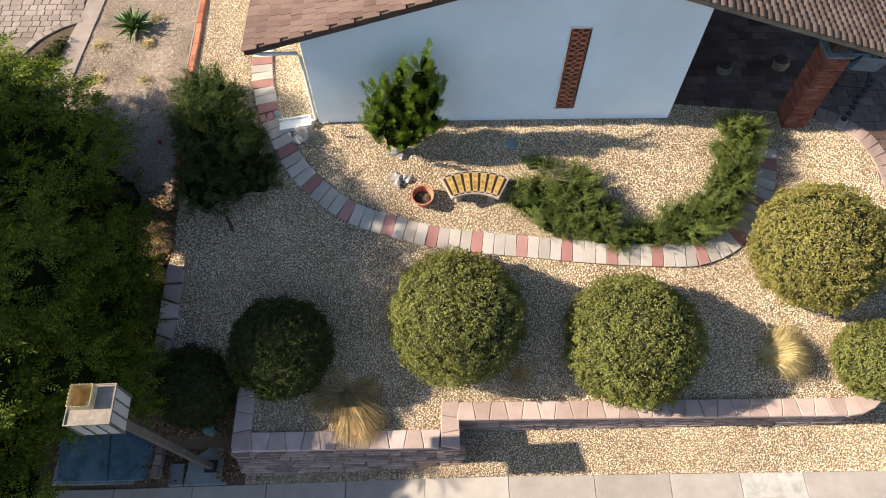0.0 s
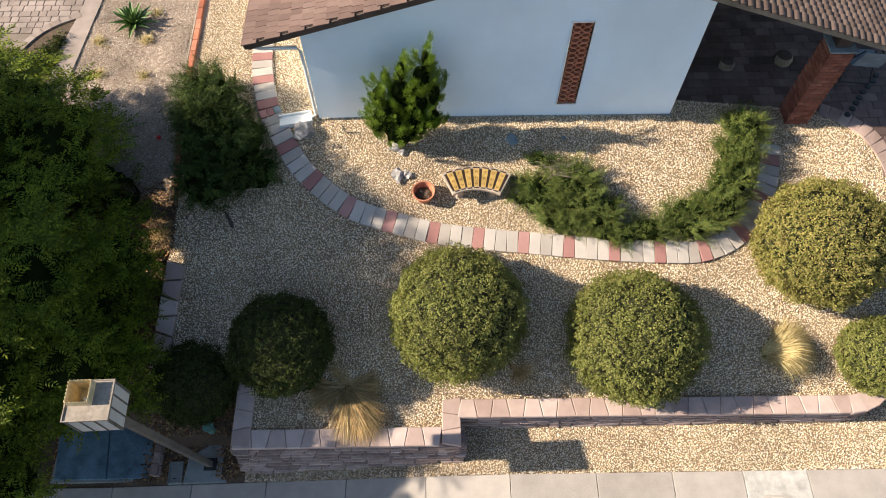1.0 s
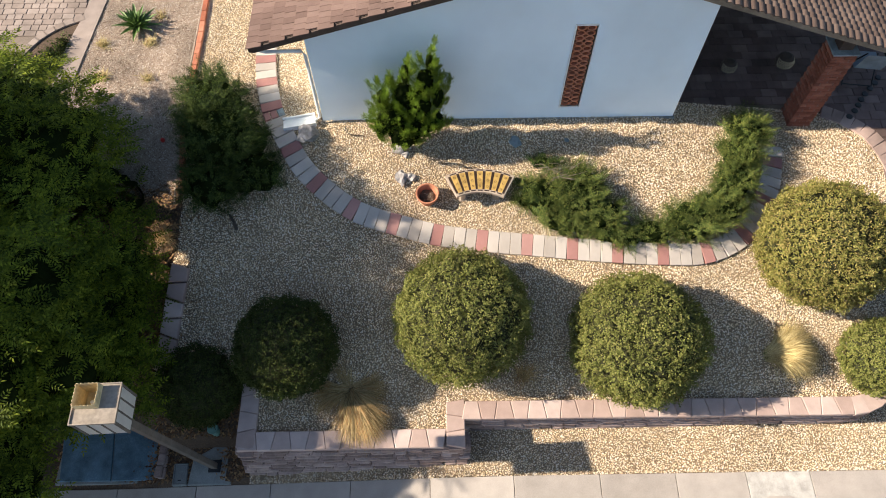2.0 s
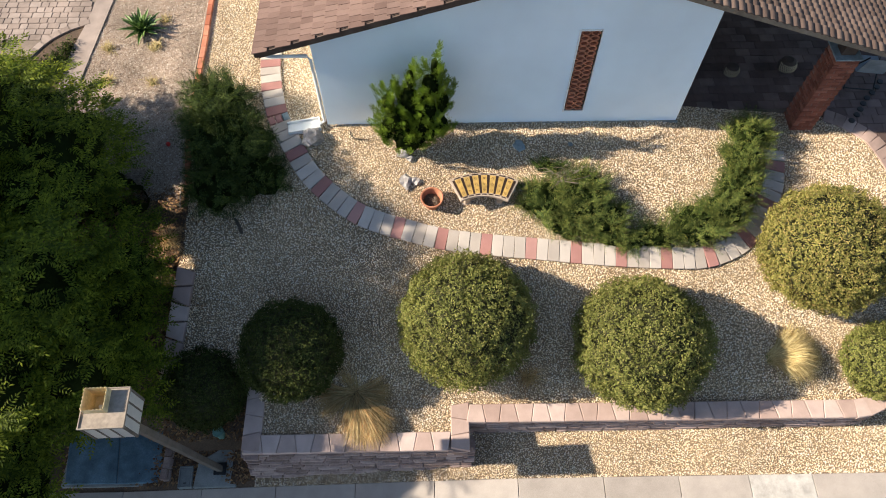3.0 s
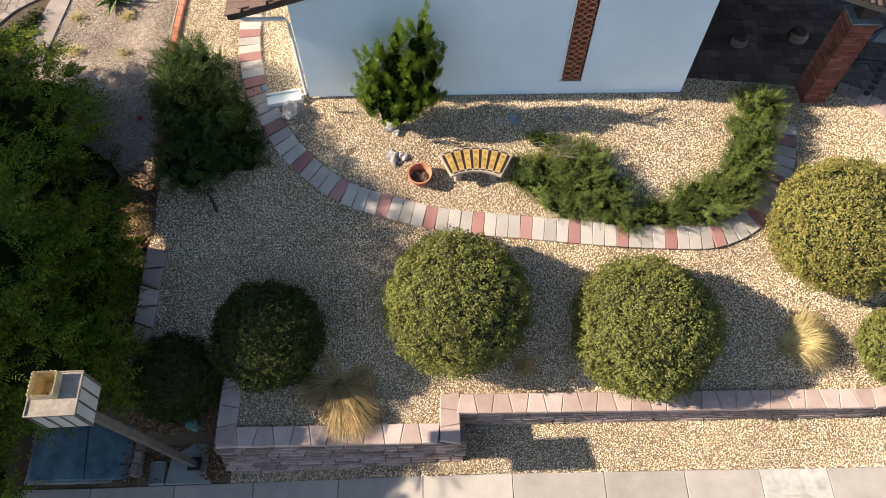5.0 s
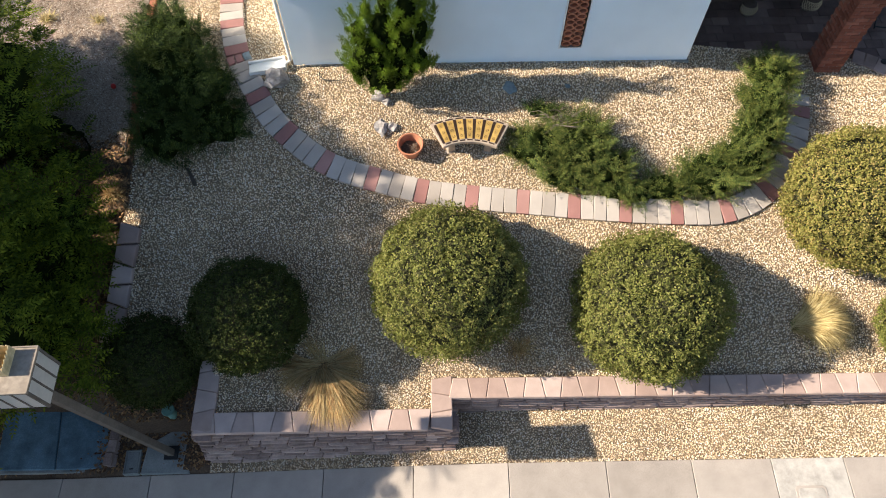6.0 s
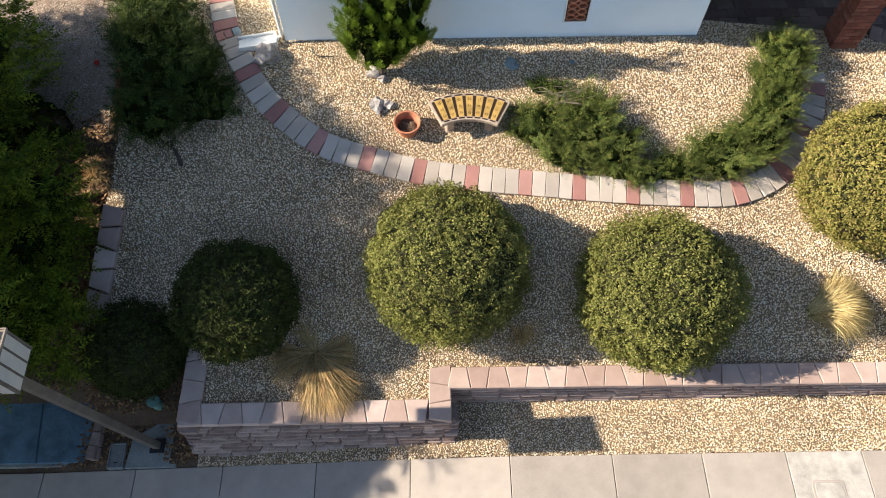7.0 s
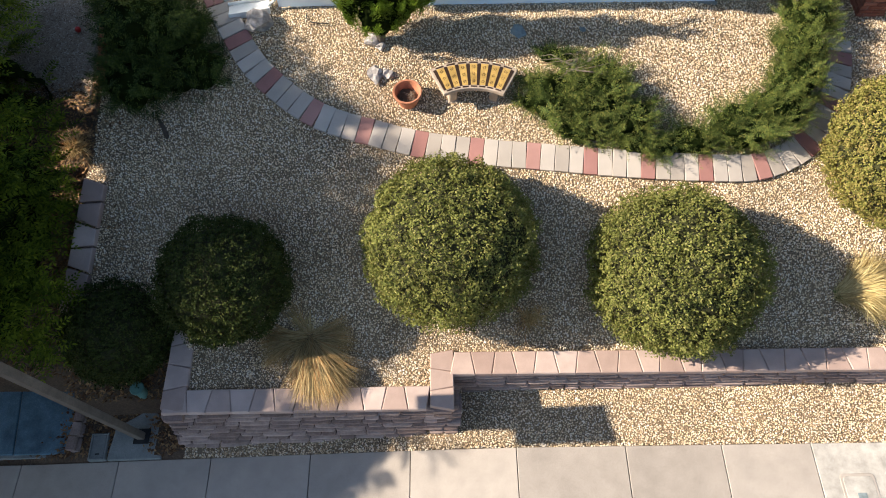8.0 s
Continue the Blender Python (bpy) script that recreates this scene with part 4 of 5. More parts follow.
        # Solid core, coloured as the shade behind the leaves.
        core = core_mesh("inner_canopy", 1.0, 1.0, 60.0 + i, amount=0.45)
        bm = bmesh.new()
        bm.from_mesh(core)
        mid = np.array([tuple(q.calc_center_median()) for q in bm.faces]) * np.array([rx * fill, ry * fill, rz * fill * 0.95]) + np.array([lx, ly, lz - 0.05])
        cut = dapple_cut(mid)
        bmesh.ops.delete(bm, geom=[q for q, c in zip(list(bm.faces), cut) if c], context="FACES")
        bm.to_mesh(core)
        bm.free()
        part("inner_canopy", core, None, top, "near-black core painted as shade inside the crown", Matrix.LocRotScale((lx, ly, lz - 0.05), None, (rx * fill, ry * fill, rz * fill * 0.95)))
    v = np.concatenate(vs)
    part("crown", mesh_of("crown", v, np.arange(len(v)).reshape(-1, 4), M_TREELEAF), None, top)


big_tree()


# ---- grasses and tufts ----
def grass_tuft(name, x, y, n, length, spread, lean, mat, label, width=0.006, rise=1.0, seed=1):
    gz = h(x, y)
    top = tagged(empty(name, x, y, gz), label, "grass")
    rng = np.random.default_rng(seed)
    a = rng.uniform(0, math.tau, n)
    out = np.stack([np.cos(a), np.sin(a)], 1) * rng.uniform(0.15, 1.0, (n, 1)) * spread + np.array(lean) * rng.uniform(0.3, 1.5, (n, 1)) + rng.normal(0, 0.16, (n, 2))
    L = rng.uniform(0.6, 1.1, n)[:, None] * length
    root = np.concatenate([rng.normal(0, 0.05, (n, 2)), np.zeros((n, 1))], 1)
    side = np.stack([-np.sin(a), np.cos(a), np.zeros(n)], 1)
    rows = []
    for f, wf in ((0, 1.0), (0.35, 0.9), (0.7, 0.65), (1.0, 0.12)):
        hor = out * (f ** 1.35) * L
        z = rise * L[:, 0] * (f * 0.85 - 0.62 * f * f * np.linalg.norm(out, axis=1).clip(0, 1.4))
        c = root + np.concatenate([hor, z[:, None].clip(0.008, 9)], 1)
        rows += [c - side * width * wf, c + side * width * wf]
    v = np.stack(rows, 1).reshape(-1, 3)
    b = np.arange(n)[:, None] * 8
    f = np.concatenate([np.concatenate([b + k, b + k + 1, b + k + 3, b + k + 2], 1) for k in (0, 2, 4)])
    part("tussock", mesh_of("tussock", v, f, mat), None, top)
    bm = bmesh.new()
    bmesh.ops.create_icosphere(bm, subdivisions=2, radius=0.06)
    for q in bm.verts:
        q.co.z *= 0.5
        q.co += Vector((noise.noise(q.co * 20), noise.noise(q.co * 21), 0)) * 0.02
    part("crown_base", bm, M_SOIL if mat is not M_STRAW else M_GRASSGREEN, top)
    return top


def wisp_grass(name, x, y, wisps, mat, label, width, rise, seed):
    """A tussock that has fallen apart into wisps (way in degrees, length, blades, half spread in degrees)."""
    gz = h(x, y)
    top = tagged(empty(name, x, y, gz), label, "grass")
    rng = np.random.default_rng(seed)
    vs = []
    for way, length, n, spread in wisps:
        a = np.radians(way + rng.normal(0, spread * 0.33, n))
        bend = np.radians(rng.normal(0, 9, n)) + np.radians(rng.normal(0, 6))
        L = length * rng.uniform(0.55, 1.08, n)
        lift = rise * L * rng.uniform(0.35, 1.1, n)
        root = rng.normal(0, 0.035, (n, 2)) + np.stack([np.cos(a), np.sin(a)], 1) * 0.03
        for_rows, rows = ((0, 0.8), (0.2, 1.0), (0.45, 0.9), (0.72, 0.6), (1.0, 0.1)), []
        px, py = root[:, 0].copy(), root[:, 1].copy()
        last = 0.0
        for f, wf in for_rows:
            d = a + bend * f * 2
            px, py = px + np.cos(d) * L * (f - last), py + np.sin(d) * L * (f - last)
            last = f
            ground = height(x + px, y + py) - gz
            z = np.maximum(lift * (2.6 * f - 2.4 * f * f), ground + 0.012 + 0.02 * rng.uniform(0, 1, n))
            z = np.where((y + py < front_y(x + px)) & (y + py > 4.3), np.maximum(z, -1.67 - gz), z)
            c = np.stack([px, py, z], 1)
            side = np.stack([-np.sin(d), np.cos(d), rng.normal(0, 0.5, n)], 1) * width * wf
            rows += [c - side, c + side]
        vs.append(np.stack(rows, 1))
    v = np.concatenate(vs)
    n = len(v)
    b = np.arange(n)[:, None] * 10
    f = np.concatenate([np.concatenate([b + k, b + k + 1, b + k + 3, b + k + 2], 1) for k in (0, 2, 4, 6)])
    part("tussock", mesh_of("tussock", v.reshape(-1, 3), f, mat), None, top)
    green = sphere_dirs(260, 0.15)
    v, f = leaf_quads(green * 0.03, green + np.array([math.cos(radians(wisps[0][0])) * 0.5, math.sin(radians(wisps[0][0])) * 0.5, 0]), green[:, [1, 2, 0]], RNG.uniform(0.05, 0.13, 260), np.full(260, 0.006))
    part("crown_base", mesh_of("crown_base", v, f, M_GRASSGREEN if mat is M_STRAW else M_SOIL), None, top, "green shoots at the base" if mat is M_STRAW else "dark matted base")
    return top


wisp_grass("fountain_grass", -1.99, 5.33, [(-62, 1.0, 900, 13), (-80, 0.92, 600, 10), (-112, 0.66, 300, 10), (-48, 0.86, 500, 9), (186, 0.66, 420, 11), (204, 0.70, 330, 9), (8, 0.56, 330, 12), (-16, 0.60, 330, 10), (100, 0.34, 40, 20), (128, 0.55, 70, 5)], M_GRASS, "drying brown and straw fountain grass drooping over the wall caps", 0.0032, 0.34, 4)
wisp_grass("feather_grass", 5.24, 5.78, [(2, 0.82, 1700, 40), (-28, 0.74, 1000, 30), (32, 0.72, 1000, 30), (-5, 0.55, 700, 80)], M_STRAW, "pale golden feather grass bent over by the wind", 0.0034, 0.62, 5)
grass_tuft("dead_grass", 0.98, 5.55, 240, 0.42, 0.8, (0.05, -0.2), M_GRASS, "small dead grass tuft at the shrub's foot", 0.004, 0.7, 6)
for k, (tx, ty, tn) in enumerate([(-7.04, 11.96, 120), (-6.12, 11.99, 130), (-6.9, 11.1, 130), (-6.0, 11.05, 70), (-6.05, 12.75, 90)]):
    grass_tuft("dry_tuft", tx, ty, tn, 0.22, 0.9, (0, 0), M_STRAW, "small dry straw-coloured tuft in the bark mulch", 0.006, 0.8, 10 + k)
grass_tuft("dry_tuft", -5.35, 7.9, 260, 0.5, 0.9, (0.2, -0.1), M_GRASS, "yellowish dry grass at the tree's edge", 0.006, 0.8, 22)


def agave(x, y):
    gz = h(x, y)
    top = tagged(empty("agave", x, y, gz), "green agave rosette with pointed stiff blades", "succulent")
    rnd = random.Random(8)
    for k in range(34):
        f = k / 34
        az = k * 2.39996
        el = radians(12 + 68 * f)
        L = 0.56 - 0.18 * f + rnd.uniform(-0.04, 0.04)
        bm = bmesh.new()
        rows = []
        for u, w in ((0, 0.035), (0.25, 0.048), (0.55, 0.042), (0.85, 0.018), (1.0, 0.002)):
            c = Vector((u * L * math.cos(el), 0, u * L * math.sin(el) - 0.06 * u * u))
            up = Vector((-math.sin(el), 0, math.cos(el)))
            rows.append([bm.verts.new(c + Vector((0, -w, 0)) + up * w * 0.5), bm.verts.new(c), bm.verts.new(c + Vector((0, w, 0)) + up * w * 0.5), bm.verts.new(c - up * w * 0.45)])
        for p, q in zip(rows, rows[1:]):
            for i in range(4):
                bm.faces.new((p[i], p[(i + 1) % 4], q[(i + 1) % 4], q[i]))
        bmesh.ops.recalc_face_normals(bm, faces=bm.faces)
        part("blade", bm, M_AGAVE, top, m=pose(0, 0, 0.02, 0, 0, math.degrees(az)))


agave(-6.47, 12.45)


# ---- rocks ----
def rock(x, y, size, mat, label, seed, flat=0.7):
    bm = bmesh.new()
    bmesh.ops.create_icosphere(bm, subdivisions=2, radius=1)
    for v in bm.verts:
        n = noise.noise(v.co * 1.3 + Vector((seed, 0, 0)))
        k = 1 + 0.55 * n + 0.42 * noise.noise(v.co * 2.9 + Vector((0, seed, 0)))
        v.co *= round(k * 9) / 9 * 0.5 + k * 0.5
        v.co = Vector((v.co.x * size[0], v.co.y * size[1], v.co.z * size[1] * flat))
    ob = tagged(new("rock", to_mesh("rock", bm, mat)), label, "rock", "garden rocks")
    ob.matrix_world = pose(x, y, h(x, y) + size[1] * flat * 0.35, 0, 0, seed * 47)


rock(-2.80, 9.66, (0.21, 0.19), M_ROCK, "pale jagged quartz rock near the house corner", 2.6, 0.9)
rock(-1.10, 8.85, (0.15, 0.11), M_ROCK, "pale jagged rock beside the terracotta pot", 2.0)
rock(-0.93, 8.87, (0.09, 0.08), M_ROCK, "small pale rock beside a larger one", 3.3)
rock(-1.13, 9.37, (0.13, 0.10), M_ROCK, "craggy grey-white rock at the conifer's foot", 4.1, 1.0)
rock(-1.02, 9.29, (0.07, 0.08), M_ROCK, "small grey-white rock at the conifer's foot", 5.2)
rock(0.99, 9.50, (0.12, 0.10), M_BLUESTONE, "flat blue-grey stone lying in the gravel", 6.4, 0.45)
rock(1.93, 9.52, (0.045, 0.04), M_BLUESTONE, "small dark stone in the gravel", 7.4, 0.5)


# ---- bench and pot ----
def bench():
    gz = h(0.3, 8.65)
    top = tagged(empty("curved_bench", 0.3, 8.65, gz), "curved cast-concrete garden bench inlaid with ochre patterned tiles", "bench")
    top.matrix_world = pose(0.30, 8.50, gz - 0.04, 8, 0, -1)
    ro, ri, half = 1.36, 0.90, 0.475
    oy = -0.97
    seat_z = 0.33

    def sector(r0, r1, a0, a1, z0, z1, steps):
        bm = bmesh.new()
        rings = []
        for i in range(steps + 1):
            a = a0 + (a1 - a0) * i / steps
            s, c = math.sin(a), math.cos(a)
            rings.append([bm.verts.new((r * s, r * c + oy, zz)) for r, zz in ((r0, z0), (r1, z0), (r1, z1), (r0, z1))])
        for p, q in zip(rings, rings[1:]):
            for k in range(4):
                bm.faces.new((p[k], q[k], q[(k + 1) % 4], p[(k + 1) % 4]))
        bm.faces.new(rings[0])
        bm.faces.new(rings[-1][::-1])
        bmesh.ops.recalc_face_normals(bm, faces=bm.faces)
        return bm

    bm = sector(ri, ro, -half, half, seat_z - 0.07, seat_z, 28)
    bmesh.ops.bevel(bm, geom=[e for e in bm.edges if e.calc_face_angle(0) > 0.8], offset=0.012, segments=2, affect="EDGES", profile=0.6)
    seat = part("seat", bm, M_BENCH, top, "tan cast-concrete curved seat slab")
    n = 7
    step = 2 * (half - 0.045) / n
    for k in range(n):
        a = -half + 0.045 + (k + 0.5) * step
        tile = part("tile", sector(ri + 0.055, ro - 0.055, a - 0.040, a + 0.040, seat_z + 0.001, seat_z + 0.006, 4), M_YELLOWTILE, top, "ochre glazed tile with dark ornament")
        for q in range(3):
            rr = ri + 0.055 + (0.5 + q) * (ro - ri - 0.11) / 3
            bm = bmesh.new()
            for spoke in range(6):
                m = Matrix.Translation((rr * math.sin(a), rr * math.cos(a) + oy, 0)) @ Matrix.Rotation(spoke * math.pi / 3 - a, 4, "Z")
                add_box(bm, 0.010, 0.027, -0.003, 0.003, seat_z + 0.0065, seat_z + 0.009, rot=m)
            part("ornament", bm, M_DARKTILE, tile)
        for off, w in ((-0.5, 1), (0.5, 1)):
            if off > 0 and k < n - 1:
                continue
            c = a + off * step
            part("dark_inlay", sector(ri + 0.05, ro - 0.05, c - 0.0185, c + 0.0185, seat_z + 0.001, seat_z + 0.004, 2), M_DARKTILE, top, "dark tile strip")
        part("dark_inlay", sector(ro - 0.042, ro - 0.02, a - 0.045, a + 0.045, seat_z + 0.001, seat_z + 0.004, 3), M_DARKTILE, top, "dark tile strip")
        part("dark_inlay", sector(ri + 0.02, ri + 0.042, a - 0.045, a + 0.045, seat_z + 0.001, seat_z + 0.004, 3), M_DARKTILE, top, "dark tile strip")
    for s in (-1, 1):
        a = s * 0.30
        r = (ri + ro) / 2 - 0.05
        bm = bmesh.new()
        m = Matrix.Translation((r * math.sin(a), r * math.cos(a) + oy, 0)) @ Matrix.Rotation(-a, 4, "Z")
        add_box(bm, -0.06, 0.06, -0.13, 0.17, -0.12, seat_z - 0.071, 0.015, rot=m)
        add_box(bm, -0.085, 0.085, -0.15, 0.19, -0.14, 0.0, 0.015, rot=m)
        part("leg", bm, M_BENCH, top, "cast-concrete pedestal leg")


bench()


def pot():
    x, y = -0.63, 8.47
    gz = h(x, y)
    top = tagged(empty("flower_pot", x, y, gz - 0.03), "empty terracotta flower pot with dry soil and a dead plant", "pot")
    top.matrix_world = pose(x, y, gz - 0.03, 6, 0, 0)
    part("body", lathe([(0.11, 0.0), (0.14, 0.02), (0.18, 0.19), (0.197, 0.195), (0.208, 0.25), (0.20, 0.257), (0.18, 0.252), (0.168, 0.18), (0.145, 0.08), (0.001, 0.07)], 32), M_TERRA, top, "round terracotta pot with thick rim", smooth=False)
    bm = bmesh.new()
    bmesh.ops.create_icosphere(bm, subdivisions=3, radius=1)
    for v in bm.verts:
        k = 1 + 0.25 * noise.noise(v.co * 3)
        v.co = Vector((v.co.x * 0.142 * k, v.co.y * 0.142 * k, 0.11 + v.co.z * 0.03 * k))
    part("soil", bm, M_SOIL, top, "dry dark soil")
    n = 40
    d = sphere_dirs(n, 0.1)
    v, f = fronds(np.tile([[0.05, -0.03, 0.12]], (n, 1)) + RNG.normal(0, 0.02, (n, 3)), d, d[:, [1, 2, 0]], RNG.uniform(0.05, 0.11, n), 2, 0.03, 0.008)
    part("dead_plant", mesh_of("dead_plant", v, f, M_TWIG), None, top, "grey dead plant")["kind"] = "stuff"


pot()


# ---- lantern post ----
def lantern():
    bx, by, bz = -4.56, 4.36, h(-4.55, 4.36) + 0.02
    top = tagged(empty("lantern_post", bx, by, bz), "tall square-post garden lantern with milky panels and an open corroded top", "lamp post")
    px, py, zt = -4.74, 4.20, 1.02
    part("base_plate", box(-0.11, 0.11, -0.11, 0.11, 0.02, 0.045, 0.004), M_BLACK, top, "black steel base plate")
    bm = bmesh.new()
    dx, dy, dz = px - bx, py - by, zt - bz
    v = add_box(bm, -0.052, 0.052, -0.052, 0.052, 0.03, 1.0, 0.006)
    for q in bm.verts:
        f = (q.co.z - 0.03) / 0.97
        q.co = Vector((q.co.x + dx * f, q.co.y + dy * f, 0.03 + f * (dz - 0.03)))
    part("post", bm, M_LAMP, top, "weathered brown square steel post")
    box_m = pose(dx, dy, dz, 0, 0, 2)
    w, d, hh = 0.265, 0.24, 0.50
    part("floor_plate", box(-w, w, -d, d, 0, 0.02, 0.003), M_LAMP, top, m=box_m)
    for sx in (-1, 1):
        for sy in (-1, 1):
            part("corner_bar", box(sx * w - 0.016, sx * w + 0.016, sy * d - 0.016, sy * d + 0.016, 0.02, hh, 0.003), M_LAMP, top, m=box_m)
    for s in (-1, 1):
        part("panel", box(-w + 0.017, w - 0.017, s * d - 0.004, s * d + 0.004, 0.021, hh), M_ACRYLIC, top, "milky acrylic panel", box_m)
        part("panel", box(s * w - 0.004, s * w + 0.004, -d + 0.017, d - 0.017, 0.021, hh), M_ACRYLIC, top, "milky acrylic panel", box_m)
        for k in (-1, 1):
            part("glazing_bar", box(k * w / 3 - 0.011, k * w / 3 + 0.011, s * d - 0.012, s * d + 0.012, 0.021, hh), M_LAMP, top, m=box_m)
            part("glazing_bar", box(s * w - 0.012, s * w + 0.012, k * d / 3 - 0.011, k * d / 3 + 0.011, 0.021, hh), M_LAMP, top, m=box_m)
    # lid: a rim plate with a hole towards one corner, and a scalloped sleeve in it
    a, b = w + 0.022, d + 0.022
    hx0, hx1, hy0, hy1 = -w + 0.03, 0.05, -0.06, d - 0.01
    bm = bmesh.new()
    for x0, x1, y0, y1 in ((-a, hx0, -b, b), (hx1, a, -b, b), (hx0, hx1, -b, hy0), (hx0, hx1, hy1, b)):
        add_box(bm, x0, x1, y0, y1, hh, hh + 0.018)
    bmesh.ops.remove_doubles(bm, verts=bm.verts, dist=0.0005)
    lid = part("lid", bm, M_LAMPTOP, top, "bleached metal lid with a square hole", box_m)
    bm = bmesh.new()
    for x0, x1, y0, y1 in ((-a, a, -b, -b + 0.014), (-a, a, b - 0.014, b), (-a, -a + 0.014, -b + 0.014, b - 0.014), (a - 0.014, a, -b + 0.014, b - 0.014)):
        add_box(bm, x0, x1, y0, y1, hh + 0.0185, hh + 0.035)
    part("lid_rim", bm, M_LAMPTOP, top, m=box_m)
    bm = bmesh.new()
    n = 6
    ring = [(hx0, hy0), (hx1, hy0), (hx1, hy1), (hx0, hy1)]
    for (x0, y0), (x1, y1) in zip(ring, ring[1:] + ring[:1]):
        for k in range(n):
            u0, u1 = k / n, (k + 1) / n
            pts = []
            for j in range(7):
                u = u0 + (u1 - u0) * j / 6
                pts.append((x0 + (x1 - x0) * u, y0 + (y1 - y0) * u, 0.135 + 0.026 * math.sin(math.pi * j / 6)))
            low = [bm.verts.new((x, y, hh - 0.2)) for x, y, z in pts]
            up = [bm.verts.new((x, y, hh + z)) for x, y, z in pts]
            for j in range(6):
                bm.faces.new((low[j], low[j + 1], up[j + 1], up[j]))
    bmesh.ops.remove_doubles(bm, verts=bm.verts, dist=0.0005)
    bmesh.ops.solidify(bm, geom=bm.faces[:], thickness=0.006)
    part("sleeve", bm, M_LAMPIN, top, "cream scalloped inner sleeve", box_m)
    part("inner_tray", box(hx0 + 0.002, hx1 - 0.002, hy0 + 0.002, hy1 - 0.002, hh - 0.22, hh - 0.202), M_LAMPIN, top, "cream lamp tray", box_m)
    part("bulb_holder", lathe([(0.03, 0), (0.032, 0.06), (0.022, 0.065), (0.022, 0.1), (0.001, 0.105)], 14), M_WHITE, top, "white lamp holder", box_m @ pose((hx0 + hx1) / 2 - 0.02, (hy0 + hy1) / 2 - 0.02, hh - 0.2))


lantern()


# ---- service corner by the sidewalk ----
def service_corner():
    top = tagged(empty("utility_pad", -6.5, 4.5, h(-6.5, 4.5)), "concrete utility pad of two slabs, coloured blue for the tree's shade", "concrete pad")
    top.matrix_world = Matrix()
    z = float(walk_z(-6.5)) + 0.10
    part("rim", box(-7.5, -5.60, 4.11, 5.09, z - 0.37, z - 0.03, 0.01), M_PAD, top, "stained concrete rim")
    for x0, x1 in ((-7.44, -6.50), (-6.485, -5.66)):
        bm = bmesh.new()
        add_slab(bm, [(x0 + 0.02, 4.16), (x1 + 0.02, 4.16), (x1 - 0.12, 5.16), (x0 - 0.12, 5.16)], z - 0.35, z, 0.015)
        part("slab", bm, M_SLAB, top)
    z = float(walk_z(-5.4)) + 0.16
    post = tagged(empty("low_block_pier", -5.5, 4.6, z), "short rough pier of stacked brown blocks", "pier")
    post.matrix_world = Matrix()
    rnd = random.Random(2)
    for k in range(4):
        for c in range(2):
            part("block", BLOCKS[0.2][(k + c) % 4], None, post, m=Matrix.LocRotScale((-5.50 + rnd.uniform(-0.015, 0.015), 4.28 + 0.21 * k, z - 0.2 + COURSE * c), Euler((0, 0, radians(90 + rnd.uniform(-3, 3)))), (1, 0.5, 1)))
    pad = tagged(empty("post_footing", -4.6, 4.3, z), "stained concrete footing pad under the lantern post", "concrete pad")
    pad.matrix_world = Matrix()
    zc = h(-4.55, 4.36)
    bm = bmesh.new()
    add_slab(bm, [(-5.02, 4.04), (-4.24, 4.04), (-4.20, 4.72), (-4.42, 4.84), (-4.98, 4.50)], zc - 0.3, zc + 0.02, 0.012)
    part("slab", bm, M_PAD, pad)
    lid = tagged(empty("meter_box", -5.2, 4.25, zc), "small rectangular concrete meter box with a dark lid", "meter box")
    lid.matrix_world = pose(-5.19, 4.24, float(walk_z(-5.19)) + 0.07, 0, 0, 2)
    part("frame", box(-0.13, 0.13, -0.20, 0.20, -0.2, 0.0, 0.012), M_PAD, lid)
    part("lid", box(-0.09, 0.09, -0.155, 0.155, 0.002, 0.010, 0.004), M_PAD, lid, "stained inset lid")
    for s in (-1, 1):
        part("lip", box(s * 0.112 - 0.012, s * 0.112 + 0.012, -0.185, 0.185, 0.002, 0.022, 0.004), M_PAD, lid)
        part("lip", box(-0.099, 0.099, s * 0.174 - 0.011, s * 0.174 + 0.011, 0.002, 0.022, 0.004), M_PAD, lid)
    part("lid_slot", box(-0.03, 0.03, -0.12, -0.10, 0.0125, 0.016), M_BLACK, lid)
    cap = tagged(empty("cleanout_pipe", -4.50, 4.88, h(-4.50, 4.88)), "upright green plastic pipe with a round cap", "pipe")
    top_z = -2.24 - h(-4.50, 4.88)
    part("pipe", lathe([(0.075, -0.1), (0.075, top_z - 0.04)], 20), M_GREENCAP, cap)
    part("cap", lathe([(0.095, top_z - 0.04), (0.10, top_z - 0.01), (0.09, top_z), (0.001, top_z + 0.004)], 24), M_GREENCAP, cap, "round green cap")
    wl = tagged(empty("water_meter_lid", 5.32, 3.4, -2.46), "rounded rectangular concrete meter cover set in the sidewalk", "meter cover")
    wl.matrix_world = pose(5.36, 3.32, float(walk_z(5.3)) + 0.001, 0, 0, 0)
    outline = lambda a, b, r: [(sx * (a - r) + r * math.cos(t), sy * (b - r) + r * math.sin(t)) for sx, sy, t0 in ((1, 1, 0), (-1, 1, 90), (-1, -1, 180), (1, -1, 270)) for t in (radians(t0), radians(t0 + 45), radians(t0 + 90))]
    for a, b, z1, m in ((0.235, 0.30, 0.005, M_CONCRETE), (0.20, 0.265, 0.009, M_CONCRETE_NEW)):
        bm = bmesh.new()
        add_slab(bm, outline(a, b, 0.05), -0.02, z1, 0.004)
        part("cover" if z1 > 0.006 else "rim", bm, m, wl)
